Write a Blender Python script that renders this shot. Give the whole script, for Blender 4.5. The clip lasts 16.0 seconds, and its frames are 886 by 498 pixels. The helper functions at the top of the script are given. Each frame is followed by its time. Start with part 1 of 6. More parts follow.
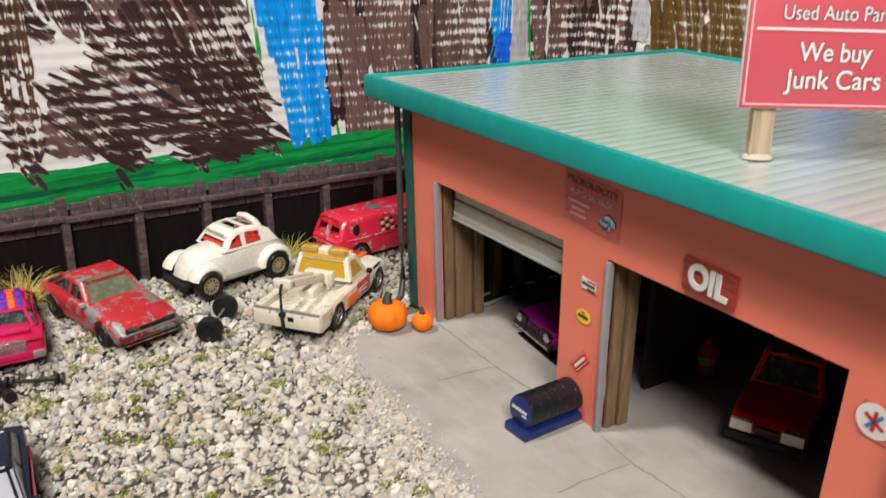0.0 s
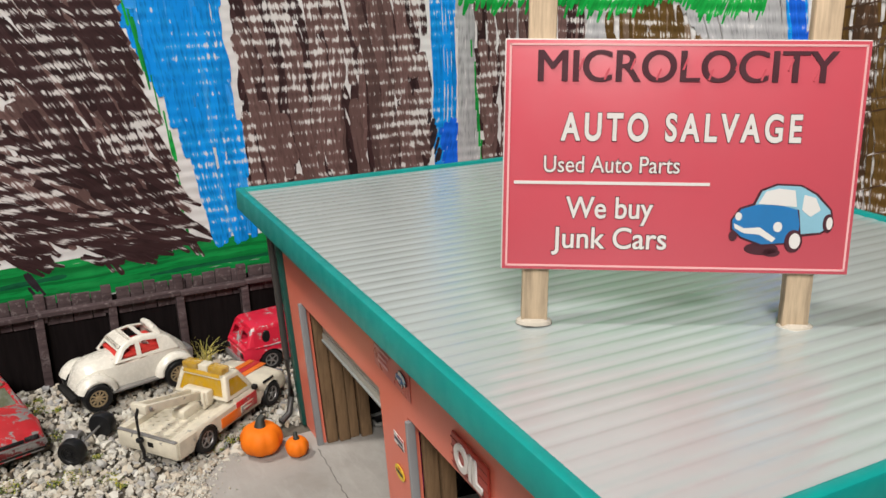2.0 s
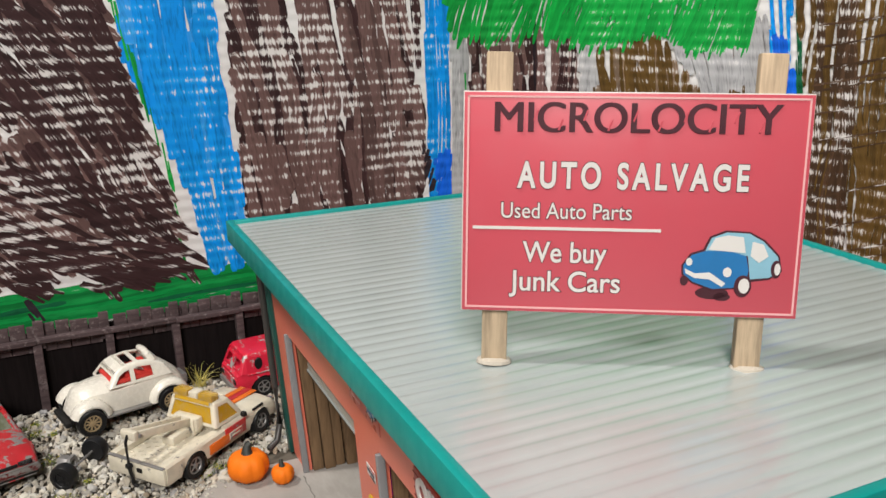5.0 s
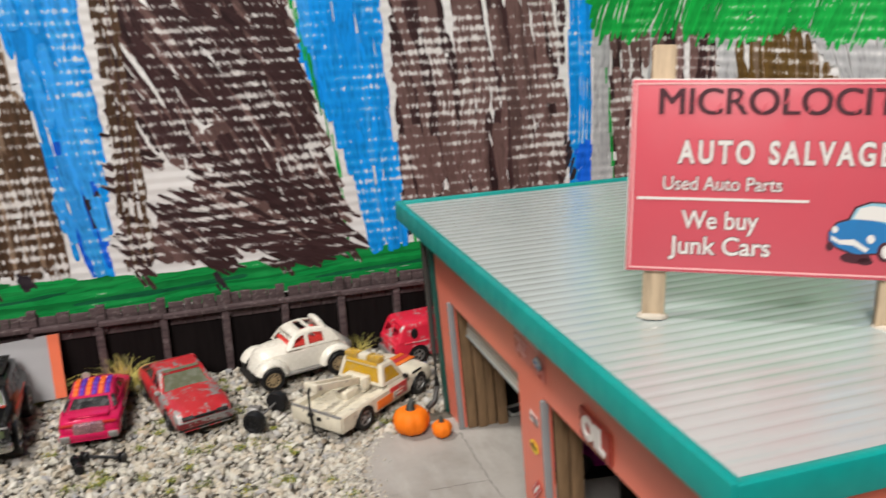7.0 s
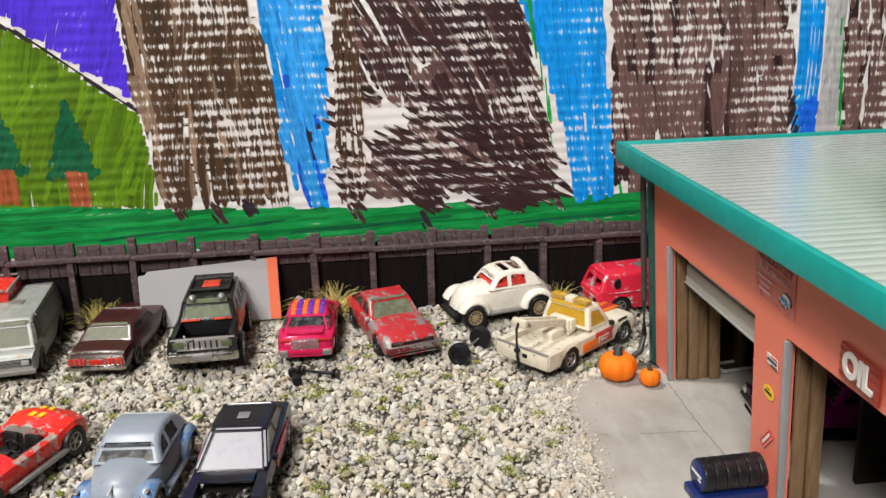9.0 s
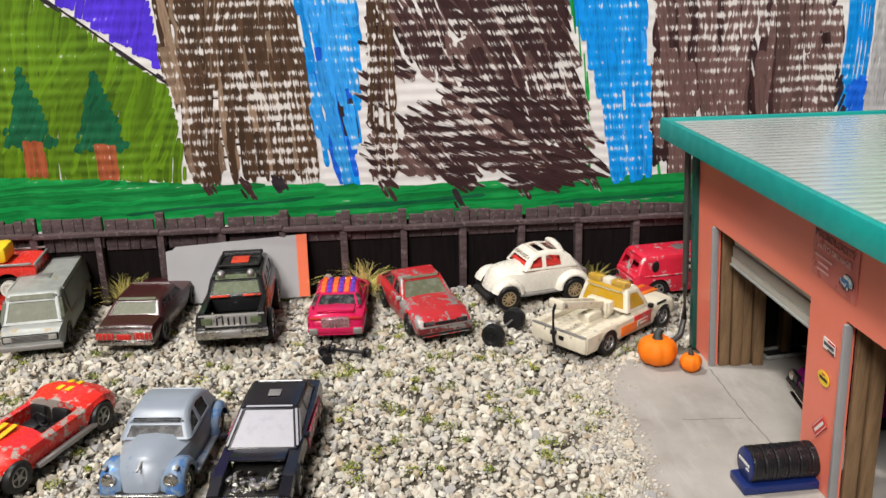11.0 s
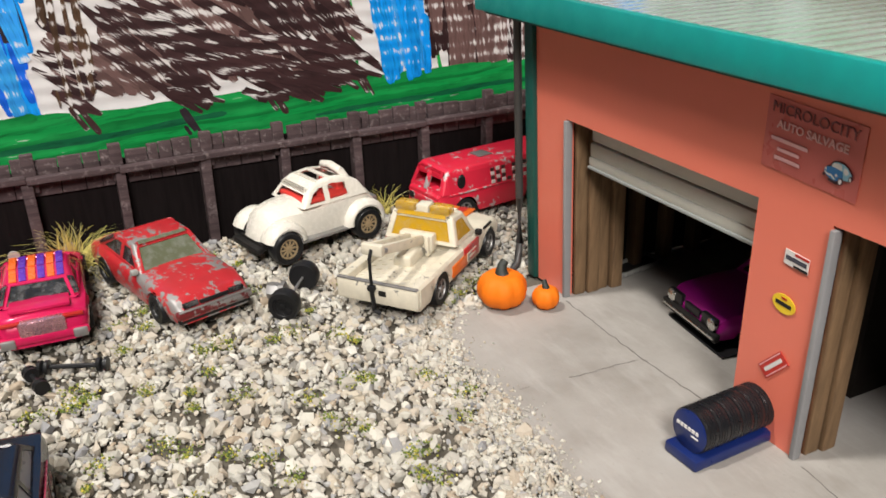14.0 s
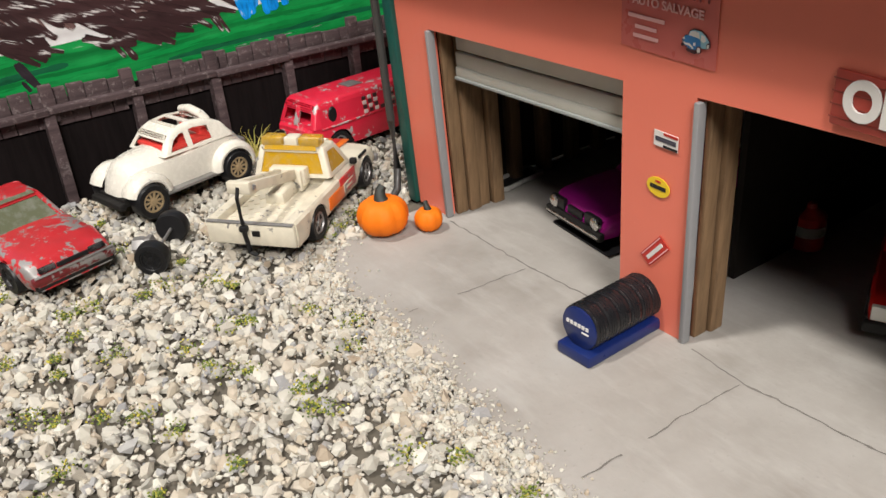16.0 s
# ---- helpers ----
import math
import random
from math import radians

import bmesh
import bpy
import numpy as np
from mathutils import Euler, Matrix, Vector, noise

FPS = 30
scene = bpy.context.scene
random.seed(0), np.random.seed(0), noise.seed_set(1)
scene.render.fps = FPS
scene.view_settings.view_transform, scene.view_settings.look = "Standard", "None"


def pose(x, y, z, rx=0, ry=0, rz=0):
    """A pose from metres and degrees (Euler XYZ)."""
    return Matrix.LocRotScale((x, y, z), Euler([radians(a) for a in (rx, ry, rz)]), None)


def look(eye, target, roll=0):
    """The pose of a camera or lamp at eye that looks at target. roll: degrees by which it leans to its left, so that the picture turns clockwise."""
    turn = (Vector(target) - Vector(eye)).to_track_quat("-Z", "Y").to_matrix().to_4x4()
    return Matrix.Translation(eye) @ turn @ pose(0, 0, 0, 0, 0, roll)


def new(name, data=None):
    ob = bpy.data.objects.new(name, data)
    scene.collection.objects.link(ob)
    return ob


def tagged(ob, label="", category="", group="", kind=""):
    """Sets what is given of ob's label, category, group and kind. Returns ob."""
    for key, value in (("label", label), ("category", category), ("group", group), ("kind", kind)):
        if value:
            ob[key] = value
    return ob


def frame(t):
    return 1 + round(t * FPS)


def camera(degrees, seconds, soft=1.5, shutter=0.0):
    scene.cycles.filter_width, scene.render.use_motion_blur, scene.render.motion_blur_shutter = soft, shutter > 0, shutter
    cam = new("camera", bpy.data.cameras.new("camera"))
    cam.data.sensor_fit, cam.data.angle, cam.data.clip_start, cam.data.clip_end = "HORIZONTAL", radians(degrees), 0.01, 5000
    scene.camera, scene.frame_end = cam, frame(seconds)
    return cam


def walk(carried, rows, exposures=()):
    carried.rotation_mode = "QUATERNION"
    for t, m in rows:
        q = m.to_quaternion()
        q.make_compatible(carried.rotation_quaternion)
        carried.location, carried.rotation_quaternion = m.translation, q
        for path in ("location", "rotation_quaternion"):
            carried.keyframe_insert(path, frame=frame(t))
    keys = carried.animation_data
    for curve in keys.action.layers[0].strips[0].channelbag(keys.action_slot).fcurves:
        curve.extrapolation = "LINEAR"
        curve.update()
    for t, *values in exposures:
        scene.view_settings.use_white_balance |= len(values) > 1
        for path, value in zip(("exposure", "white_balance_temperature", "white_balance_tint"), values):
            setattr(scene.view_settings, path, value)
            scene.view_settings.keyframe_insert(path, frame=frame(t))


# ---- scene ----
cam = camera(55.6, 16.0, soft=1.5, shutter=0.25)
PATH = [
    (0, (-0.006, 0.003, 0.159), (1.015, 1.569, -0.553), 1.0),
    (0.5, (0.018, -0.007, 0.181), (1.045, 1.573, -0.489), 1.3),
    (1, (0.065, -0.017, 0.189), (1.058, 1.609, -0.419), 1.1),
    (1.5, (0.088, -0.017, 0.191), (0.988, 1.66, -0.425), -0.3),
    (2, (0.086, -0.014, 0.181), (0.924, 1.694, -0.435), -0.8),
    (2.5, (0.091, -0.019, 0.189), (0.912, 1.7, -0.422), -0.9),
    (3, (0.094, -0.022, 0.189), (0.915, 1.701, -0.409), -1.0),
    (3.5, (0.094, -0.023, 0.189), (0.914, 1.704, -0.399), -0.9),
    (4, (0.094, -0.023, 0.188), (0.914, 1.708, -0.387), -0.7),
    (6.3, (0.109, -0.046, 0.193), (0.841, 1.725, -0.381), -1.6),
    (6.5, (0.112, -0.056, 0.203), (0.798, 1.737, -0.359), -2.1),
    (7, (0.067, -0.052, 0.19), (0.622, 1.784, -0.378), -2.2),
    (7.5, (0.045, -0.052, 0.181), (0.453, 1.819, -0.397), -1.8),
    (8, (0.044, -0.05, 0.173), (0.322, 1.842, -0.415), -1.5),
    (8.5, (0.043, -0.051, 0.173), (0.265, 1.846, -0.419), -1.5),
    (9, (0.04, -0.049, 0.171), (0.23, 1.85, -0.426), -1.7),
    (9.5, (0.038, -0.05, 0.17), (0.192, 1.852, -0.43), -1.9),
    (12, (0.033, -0.025, 0.16), (0.186, 1.853, -0.509), -0.8),
    (12.5, (0.035, -0.013, 0.159), (0.276, 1.843, -0.545), 0.0),
    (13, (0.012, 0.014, 0.169), (0.455, 1.814, -0.583), 1.8),
    (13.5, (0.024, 0.044, 0.153), (0.72, 1.75, -0.624), 0.3),
    (14, (0.021, 0.066, 0.135), (0.826, 1.704, -0.683), -1.2),
    (14.5, (0.027, 0.061, 0.131), (0.906, 1.635, -0.735), -2.5),
    (15, (0.031, 0.065, 0.122), (0.951, 1.594, -0.782), -4.7),
    (15.5, (0.03, 0.068, 0.121), (0.982, 1.564, -0.803), -5.1),
    (16, (0.03, 0.067, 0.122), (1.001, 1.549, -0.805), -4.7),
]
walk(cam, [(t, look(eye, target, roll)) for t, eye, target, roll in PATH], exposures=[(0, 0.04), (1.5, -0.14), (3.5, -0.2), (6.5, -0.16), (8.5, 0.1), (16, 0.12)])

# ---- light: a lamp on the room's ceiling and a fainter wide panel ----
world = bpy.data.worlds.new("room_world")
scene.world = world
world.use_nodes = True
world.node_tree.nodes["Background"].inputs["Color"].default_value = (1.0, 0.97, 0.93, 1)
world.node_tree.nodes["Background"].inputs["Strength"].default_value = 0.25


def area_lamp(name, eye, target, size, watts, colour):
    data = bpy.data.lights.new(name, "AREA")
    data.shape, data.size, data.energy, data.color = "DISK", size, watts, colour
    ob = new(name, data)
    ob.matrix_world = look(eye, target)
    return ob


area_lamp("lamp_key", (-0.47, 0.34, 1.34), (0.10, 0.25, 0), 0.12, 15.5, (1.0, 0.95, 0.89))
area_lamp("lamp_wide", (-0.42, -0.98, 1.22), (0.10, 0.35, 0.05), 0.62, 41.0, (1.0, 0.955, 0.915))
# ---- materials ----
def material(name):
    m = bpy.data.materials.new(name)
    m.use_nodes = True
    nt = m.node_tree
    return m, nt, nt.nodes["Principled BSDF"]


def node(nt, kind, **props):
    n = nt.nodes.new(kind)
    for key, value in props.items():
        if key in ("Scale", "Detail", "Roughness", "Strength", "Distance", "Distortion"):
            n.inputs[key].default_value = value
        elif key == "operation":
            n.operation = value
        elif key == "data_type":
            n.data_type = value
    return n


def coords(nt, scale=(1, 1, 1), rot=(0, 0, 0), source="Object"):
    tc, mp = nt.nodes.new("ShaderNodeTexCoord"), nt.nodes.new("ShaderNodeMapping")
    mp.inputs["Scale"].default_value = scale
    mp.inputs["Rotation"].default_value = rot
    nt.links.new(tc.outputs[source], mp.inputs["Vector"])
    return mp.outputs["Vector"]


def noise_tex(nt, vec, scale, detail=3, rough=0.55):
    n = node(nt, "ShaderNodeTexNoise", Scale=scale, Detail=detail, Roughness=rough)
    nt.links.new(vec, n.inputs["Vector"])
    return n.outputs["Fac"]


def ramp(nt, fac, stops, constant=False):
    r = nt.nodes.new("ShaderNodeValToRGB")
    r.color_ramp.interpolation = "CONSTANT" if constant else "LINEAR"
    e = r.color_ramp.elements
    while len(e) < len(stops):
        e.new(0.5)
    for el, (p, c) in zip(e, stops):
        el.position, el.color = p, (*c, 1) if len(c) == 3 else c
    nt.links.new(fac, r.inputs["Fac"])
    return r.outputs["Color"]


def mixc(nt, fac, a, b):
    n = nt.nodes.new("ShaderNodeMix")
    n.data_type = "RGBA"
    for key, v in ((0, fac), (6, a), (7, b)):
        if isinstance(v, bpy.types.NodeSocket):
            nt.links.new(v, n.inputs[key])
        else:
            n.inputs[key].default_value = (*v, 1) if isinstance(v, tuple) else v
    return n.outputs[2]


def mathn(nt, op, a, b=0.5):
    n = nt.nodes.new("ShaderNodeMath")
    n.operation = op
    for key, v in ((0, a), (1, b)):
        if isinstance(v, bpy.types.NodeSocket):
            nt.links.new(v, n.inputs[key])
        else:
            n.inputs[key].default_value = v
    return n.outputs[0]


def bump(nt, bsdf, height, strength=0.3, dist=0.0003):
    b = node(nt, "ShaderNodeBump", Strength=strength, Distance=dist)
    nt.links.new(height, b.inputs["Height"])
    nt.links.new(b.outputs["Normal"], bsdf.inputs["Normal"])


def step(nt, fac, lo, hi):
    """0 at lo, 1 at hi, whichever of them is the greater."""
    if lo < hi:
        return ramp(nt, fac, [(lo, (0, 0, 0)), (hi, (1, 1, 1))])
    return ramp(nt, fac, [(hi, (1, 1, 1)), (lo, (0, 0, 0))])


def simple(name, rgb, rough=0.5, metal=0.0, vary=0.15, scale=300, bumps=0.15, coat=0.0, gloss=0.5):
    m, nt, p = material(name)
    p.inputs["Specular IOR Level"].default_value = gloss
    v = coords(nt)
    f, g = noise_tex(nt, v, scale), noise_tex(nt, v, scale * 0.17, 2)
    lo, hi = tuple(c * (1 - vary) for c in rgb), tuple(min(1, c * (1 + vary)) for c in rgb)
    c = mixc(nt, g, lo, hi)
    nt.links.new(mixc(nt, mathn(nt, "MULTIPLY", f, vary * 2), c, tuple(c * 0.6 for c in rgb)), p.inputs["Base Color"])
    p.inputs["Metallic"].default_value = metal
    nt.links.new(ramp(nt, f, [(0.2, (max(0, rough - 0.1),) * 3), (0.8, (min(1, rough + 0.12),) * 3)]), p.inputs["Roughness"])
    p.inputs["Coat Weight"].default_value = coat
    if bumps:
        bump(nt, p, f, bumps)
    return m


def paint(name, rgb, wear=0.3, rough=0.28, metal=0.0, under=(0.26, 0.25, 0.24), dirt=0.25, scale=170, seed=0.0):
    """Die-cast enamel, chipped down to the grey metal, with grime in patches."""
    m, nt, p = material(name)
    v = coords(nt)
    mp = nt.nodes.new("ShaderNodeVectorMath")
    mp.operation = "ADD"
    nt.links.new(v, mp.inputs[0])
    mp.inputs[1].default_value = (seed, seed * 0.7, seed * 1.3)
    v = mp.outputs["Vector"]
    big = mathn(nt, "ADD", mathn(nt, "MULTIPLY", noise_tex(nt, v, scale * 1.15, 6, 0.7), 0.7), mathn(nt, "MULTIPLY", noise_tex(nt, v, scale * 0.35, 2), 0.3))
    fine = noise_tex(nt, v, scale * 3.0, 4, 0.6)
    edge = nt.nodes.new("ShaderNodeNewGeometry").outputs["Pointiness"]
    e = step(nt, edge, 0.515, 0.57)
    chip = mathn(nt, "ADD", mathn(nt, "ADD", mathn(nt, "MULTIPLY", big, 0.8), mathn(nt, "MULTIPLY", fine, 0.22)), mathn(nt, "MULTIPLY", e, 0.10 * min(1, wear * 1.6)))
    cut = 0.725 - 0.25 * wear
    mask = step(nt, chip, cut, cut + 0.025)
    grime = step(nt, noise_tex(nt, v, scale * 0.8, 5), 0.42, 0.75)
    base = mixc(nt, mathn(nt, "MULTIPLY", grime, dirt), rgb, tuple(c * 0.35 + 0.02 for c in rgb))
    nt.links.new(mixc(nt, mask, base, under), p.inputs["Base Color"])
    nt.links.new(mathn(nt, "MAXIMUM", mathn(nt, "MULTIPLY", mask, 0.3), metal), p.inputs["Metallic"])
    nt.links.new(ramp(nt, mathn(nt, "ADD", mathn(nt, "MULTIPLY", fine, 0.3), mathn(nt, "MULTIPLY", mask, 0.3)), [(0.0, (rough - 0.08,) * 3), (0.6, (rough + 0.12,) * 3)]), p.inputs["Roughness"])
    bump(nt, p, mathn(nt, "SUBTRACT", mathn(nt, "MULTIPLY", fine, 0.25), mask), 0.25, 0.0001)
    return m


def glass(name, rgb, alpha=0.55, rough=0.12):
    m, nt, p = material(name)
    f = noise_tex(nt, coords(nt), 260, 5, 0.65)
    nt.links.new(mixc(nt, step(nt, f, 0.45, 0.75), rgb, tuple(min(1, c * 0.7 + 0.12) for c in rgb)), p.inputs["Base Color"])
    nt.links.new(ramp(nt, f, [(0.3, (rough,) * 3), (0.8, (rough + 0.3,) * 3)]), p.inputs["Roughness"])
    p.inputs["Alpha"].default_value = alpha
    p.inputs["IOR"].default_value = 1.45
    p.inputs["Specular IOR Level"].default_value = 0.3
    return m


def island(name, stops, rough=0.85, grain=900, bumps=0.5, dist=0.0003):
    """A heap of small pieces, each with a tint of its own."""
    m, nt, p = material(name)
    r = nt.nodes.new("ShaderNodeNewGeometry").outputs["Random Per Island"]
    base = ramp(nt, r, stops)
    f = noise_tex(nt, coords(nt), grain, 4, 0.6)
    nt.links.new(mixc(nt, mathn(nt, "MULTIPLY", f, 0.5), base, mixc(nt, 0.45, base, (0.08, 0.07, 0.06))), p.inputs["Base Color"])
    p.inputs["Roughness"].default_value = rough
    bump(nt, p, f, bumps, dist)
    return m


def marker(name, rgb, dark=0.45, gaps=0.5):
    """Felt-pen ink on corrugated card: dry streaks along each stroke, and bare dashes in the hollows between the ribs."""
    m, nt, p = material(name)
    geo = nt.nodes.new("ShaderNodeNewGeometry")
    v = coords(nt)
    sep = nt.nodes.new("ShaderNodeSeparateXYZ")
    nt.links.new(v, sep.inputs[0])
    wob = noise_tex(nt, v, 60, 3)
    rib = mathn(nt, "SINE", mathn(nt, "ADD", mathn(nt, "MULTIPLY", sep.outputs["Z"], 2 * math.pi / 0.0058), mathn(nt, "MULTIPLY", wob, 2.2)), 0)
    rib = mathn(nt, "MULTIPLY", mathn(nt, "ADD", rib, 1.0), 0.5)
    streak = noise_tex(nt, coords(nt, (0.09, 0.55, 1), source="UV"), 1.0, 4, 0.6)
    patch = noise_tex(nt, v, 34, 4, 0.6)
    thin = mathn(nt, "ADD", mathn(nt, "MULTIPLY", streak, 0.75), mathn(nt, "ADD", mathn(nt, "MULTIPLY", rib, 0.14), mathn(nt, "MULTIPLY", patch, 0.50)))
    cut = 0.95 - 0.26 * gaps
    bare = step(nt, thin, cut, cut + 0.07)
    ink = mixc(nt, geo.outputs["Random Per Island"], tuple(c * (1 - dark) for c in rgb), rgb)
    ink = mixc(nt, mathn(nt, "MULTIPLY", step(nt, streak, 0.50, 0.34), 0.7), ink, tuple(c * 0.36 for c in rgb))
    soft = mathn(nt, "MULTIPLY", mathn(nt, "MULTIPLY", rib, step(nt, patch, 0.38, 0.66)), 0.5)
    ink = mixc(nt, soft, ink, tuple(min(1, c * 1.6 + 0.02) for c in rgb))
    nt.links.new(mixc(nt, bare, ink, mixc(nt, 0.86, ink, (0.74, 0.72, 0.70))), p.inputs["Base Color"])
    p.inputs["Roughness"].default_value = 0.6
    p.inputs["Specular IOR Level"].default_value = 0.18
    return m


def paper():
    m, nt, p = material("backdrop_paper")
    v = coords(nt)
    sep = nt.nodes.new("ShaderNodeSeparateXYZ")
    nt.links.new(v, sep.inputs[0])
    rib = mathn(nt, "SINE", mathn(nt, "MULTIPLY", sep.outputs["Z"], 2 * math.pi / 0.0058), 0)
    f = noise_tex(nt, v, 60, 4)
    nt.links.new(ramp(nt, f, [(0.3, (0.66, 0.64, 0.63)), (0.7, (0.76, 0.75, 0.74))]), p.inputs["Base Color"])
    p.inputs["Roughness"].default_value = 0.6
    bump(nt, p, rib, 0.3, 0.0004)
    return m


def plaster_card(name, rgb):
    """Painted card wall: fine vertical brush marks and scuffs under a satin coat."""
    m, nt, p = material(name)
    s = noise_tex(nt, coords(nt, (1, 1, 0.08)), 420, 3)
    f = noise_tex(nt, coords(nt), 35, 4)
    sc = step(nt, noise_tex(nt, coords(nt), 900, 3, 0.7), 0.70, 0.78)
    c = mixc(nt, f, tuple(c * 0.93 for c in rgb), tuple(min(1, c * 1.06) for c in rgb))
    nt.links.new(mixc(nt, mathn(nt, "MULTIPLY", sc, 0.3), c, tuple(min(1, c * 1.1 + 0.12) for c in rgb)), p.inputs["Base Color"])
    p.inputs["Roughness"].default_value = 0.36
    bump(nt, p, s, 0.18, 0.0003)
    return m


def concrete():
    m, nt, p = material("slab_concrete")
    v = coords(nt)
    f, g, h = noise_tex(nt, v, 28, 5, 0.6), noise_tex(nt, v, 700, 4), noise_tex(nt, coords(nt, (1, 0.25, 1)), 130, 4, 0.65)
    c = ramp(nt, f, [(0.25, (0.225, 0.205, 0.18)), (0.5, (0.305, 0.286, 0.26)), (0.8, (0.375, 0.355, 0.33))])
    c = mixc(nt, mathn(nt, "MULTIPLY", step(nt, h, 0.5, 0.72), 0.25), c, (0.50, 0.485, 0.46))
    c = mixc(nt, mathn(nt, "MULTIPLY", step(nt, g, 0.64, 0.72), 0.35), c, (0.24, 0.22, 0.20))
    nt.links.new(c, p.inputs["Base Color"])
    p.inputs["Roughness"].default_value = 0.8
    bump(nt, p, g, 0.3, 0.0003)
    return m


def wood(name, rgb, rough=0.7, along="z", gloss=0.3, dust=0.0):
    m, nt, p = material(name)
    p.inputs["Specular IOR Level"].default_value = gloss
    s = {"x": (0.08, 1, 1), "y": (1, 0.08, 1), "z": (1, 1, 0.08)}[along]
    f, g = noise_tex(nt, coords(nt, s), 600, 5, 0.65), noise_tex(nt, coords(nt), 90, 3)
    c = ramp(nt, f, [(0.3, tuple(c * 0.55 for c in rgb)), (0.55, rgb), (0.8, tuple(min(1, c * 1.3) for c in rgb))])
    c = mixc(nt, mathn(nt, "MULTIPLY", g, 0.35), c, tuple(c * 0.45 for c in rgb))
    d = step(nt, noise_tex(nt, coords(nt), 380, 5, 0.7), 0.55, 0.72)
    nt.links.new(mixc(nt, mathn(nt, "MULTIPLY", d, dust), c, (0.34, 0.29, 0.28)), p.inputs["Base Color"])
    p.inputs["Roughness"].default_value = rough
    bump(nt, p, f, 0.4, 0.0003)
    return m


def roof_plastic():
    m, nt, p = material("roof_sheet_plastic")
    v = coords(nt)
    f, g = noise_tex(nt, v, 45, 4), noise_tex(nt, v, 1400, 3)
    c = mixc(nt, f, (0.34, 0.395, 0.39), (0.41, 0.455, 0.45))
    c = mixc(nt, mathn(nt, "MULTIPLY", step(nt, g, 0.74, 0.80), 0.4), c, (0.7, 0.7, 0.7))
    nt.links.new(c, p.inputs["Base Color"])
    nt.links.new(ramp(nt, f, [(0.3, (0.19,) * 3), (0.7, (0.27,) * 3)]), p.inputs["Roughness"])
    p.inputs["Specular IOR Level"].default_value = 1.0
    p.inputs["Coat Weight"].default_value = 0.8
    p.inputs["Coat Roughness"].default_value = 0.2
    return m


RED_WALL = plaster_card("wall_coral_paint", (0.70, 0.172, 0.112))
TEAL = simple("teal_marker_trim", (0.0, 0.29, 0.265), 0.42, 0, 0.3, 160, 0.25)
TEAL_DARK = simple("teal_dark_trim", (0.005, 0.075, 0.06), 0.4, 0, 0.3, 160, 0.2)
ROOF = roof_plastic()
CONCRETE = concrete()
PAPER = paper()
SOIL = simple("gravel_bed", (0.13, 0.115, 0.092), 0.9, 0, 0.3, 500, 0.5, gloss=0.15)
STONE = island("gravel_stone", [(0.0, (0.45, 0.43, 0.37)), (0.16, (0.61, 0.585, 0.50)), (0.32, (0.36, 0.345, 0.31)), (0.46, (0.52, 0.46, 0.36)), (0.58, (0.28, 0.28, 0.285)), (0.70, (0.66, 0.635, 0.56)), (0.82, (0.40, 0.32, 0.23)), (0.92, (0.56, 0.53, 0.46)), (1.0, (0.42, 0.36, 0.27))])
MOSS = island("moss_flock", [(0.0, (0.06, 0.10, 0.02)), (0.4, (0.14, 0.20, 0.03)), (0.7, (0.30, 0.33, 0.05)), (0.85, (0.55, 0.45, 0.05)), (1.0, (0.22, 0.26, 0.06))], 0.9, 1500, 0.3)
STRAW = island("dry_grass", [(0.0, (0.56, 0.47, 0.09)), (0.5, (0.74, 0.63, 0.18)), (0.8, (0.38, 0.38, 0.09)), (1.0, (0.62, 0.55, 0.28))], 0.7, 900, 0.1)
# dark brown stain taken near black: the shade below the rail is painted in
FENCE = wood("fence_shaded_stain", (0.010, 0.0075, 0.0075), 0.85, gloss=0.06)
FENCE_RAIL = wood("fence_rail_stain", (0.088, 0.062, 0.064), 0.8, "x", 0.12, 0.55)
JAMB = wood("jamb_brown_board", (0.22, 0.135, 0.07), 0.8)
STUD = wood("stud_dark_board", (0.12, 0.07, 0.035), 0.85)
GREY_STRIP = simple("jamb_grey_paint", (0.26, 0.26, 0.265), 0.55, 0, 0.15, 300, 0.2)
SHUTTER = simple("shutter_grey_green", (0.46, 0.455, 0.40), 0.5, 0, 0.12, 200, 0.1)
SHUTTER_DARK = simple("shutter_upper_grey", (0.27, 0.29, 0.28), 0.5, 0, 0.12, 200, 0.1)
# near-black stand-in for the shade deep inside the bays
BAY_SHADE = simple("bay_shade_wall", (0.014, 0.011, 0.009), 0.85, 0, 0.3, 100, 0.2, gloss=0.1)
POST_WOOD = wood("post_pale_wood", (0.56, 0.43, 0.29), 0.75)
SIGN_RED = simple("sign_red_print", (0.55, 0.080, 0.108), 0.38, 0, 0.06, 120, 0.05)
SIGN_WHITE = simple("sign_white_print", (0.66, 0.64, 0.61), 0.4, 0, 0.03, 120, 0.0)
SIGN_PINK = simple("sign_pink_edge", (0.75, 0.42, 0.42), 0.4, 0, 0.05, 120, 0.0)
SIGN_BLACK = simple("sign_dark_print", (0.075, 0.02, 0.03), 0.4, 0, 0.4, 500, 0.0)
TYRE = simple("tyre_black_plastic", (0.011, 0.011, 0.012), 0.42, 0, 0.3, 500, 0.2, gloss=0.3)
RUBBER = simple("tyre_stack_rubber", (0.011, 0.011, 0.013), 0.30, 0, 0.3, 700, 0.5)
CHROME = simple("chrome_plate", (0.62, 0.61, 0.58), 0.25, 1.0, 0.2, 400, 0.1)
METAL = simple("bare_cast_metal", (0.36, 0.35, 0.34), 0.45, 0.7, 0.25, 400, 0.2)
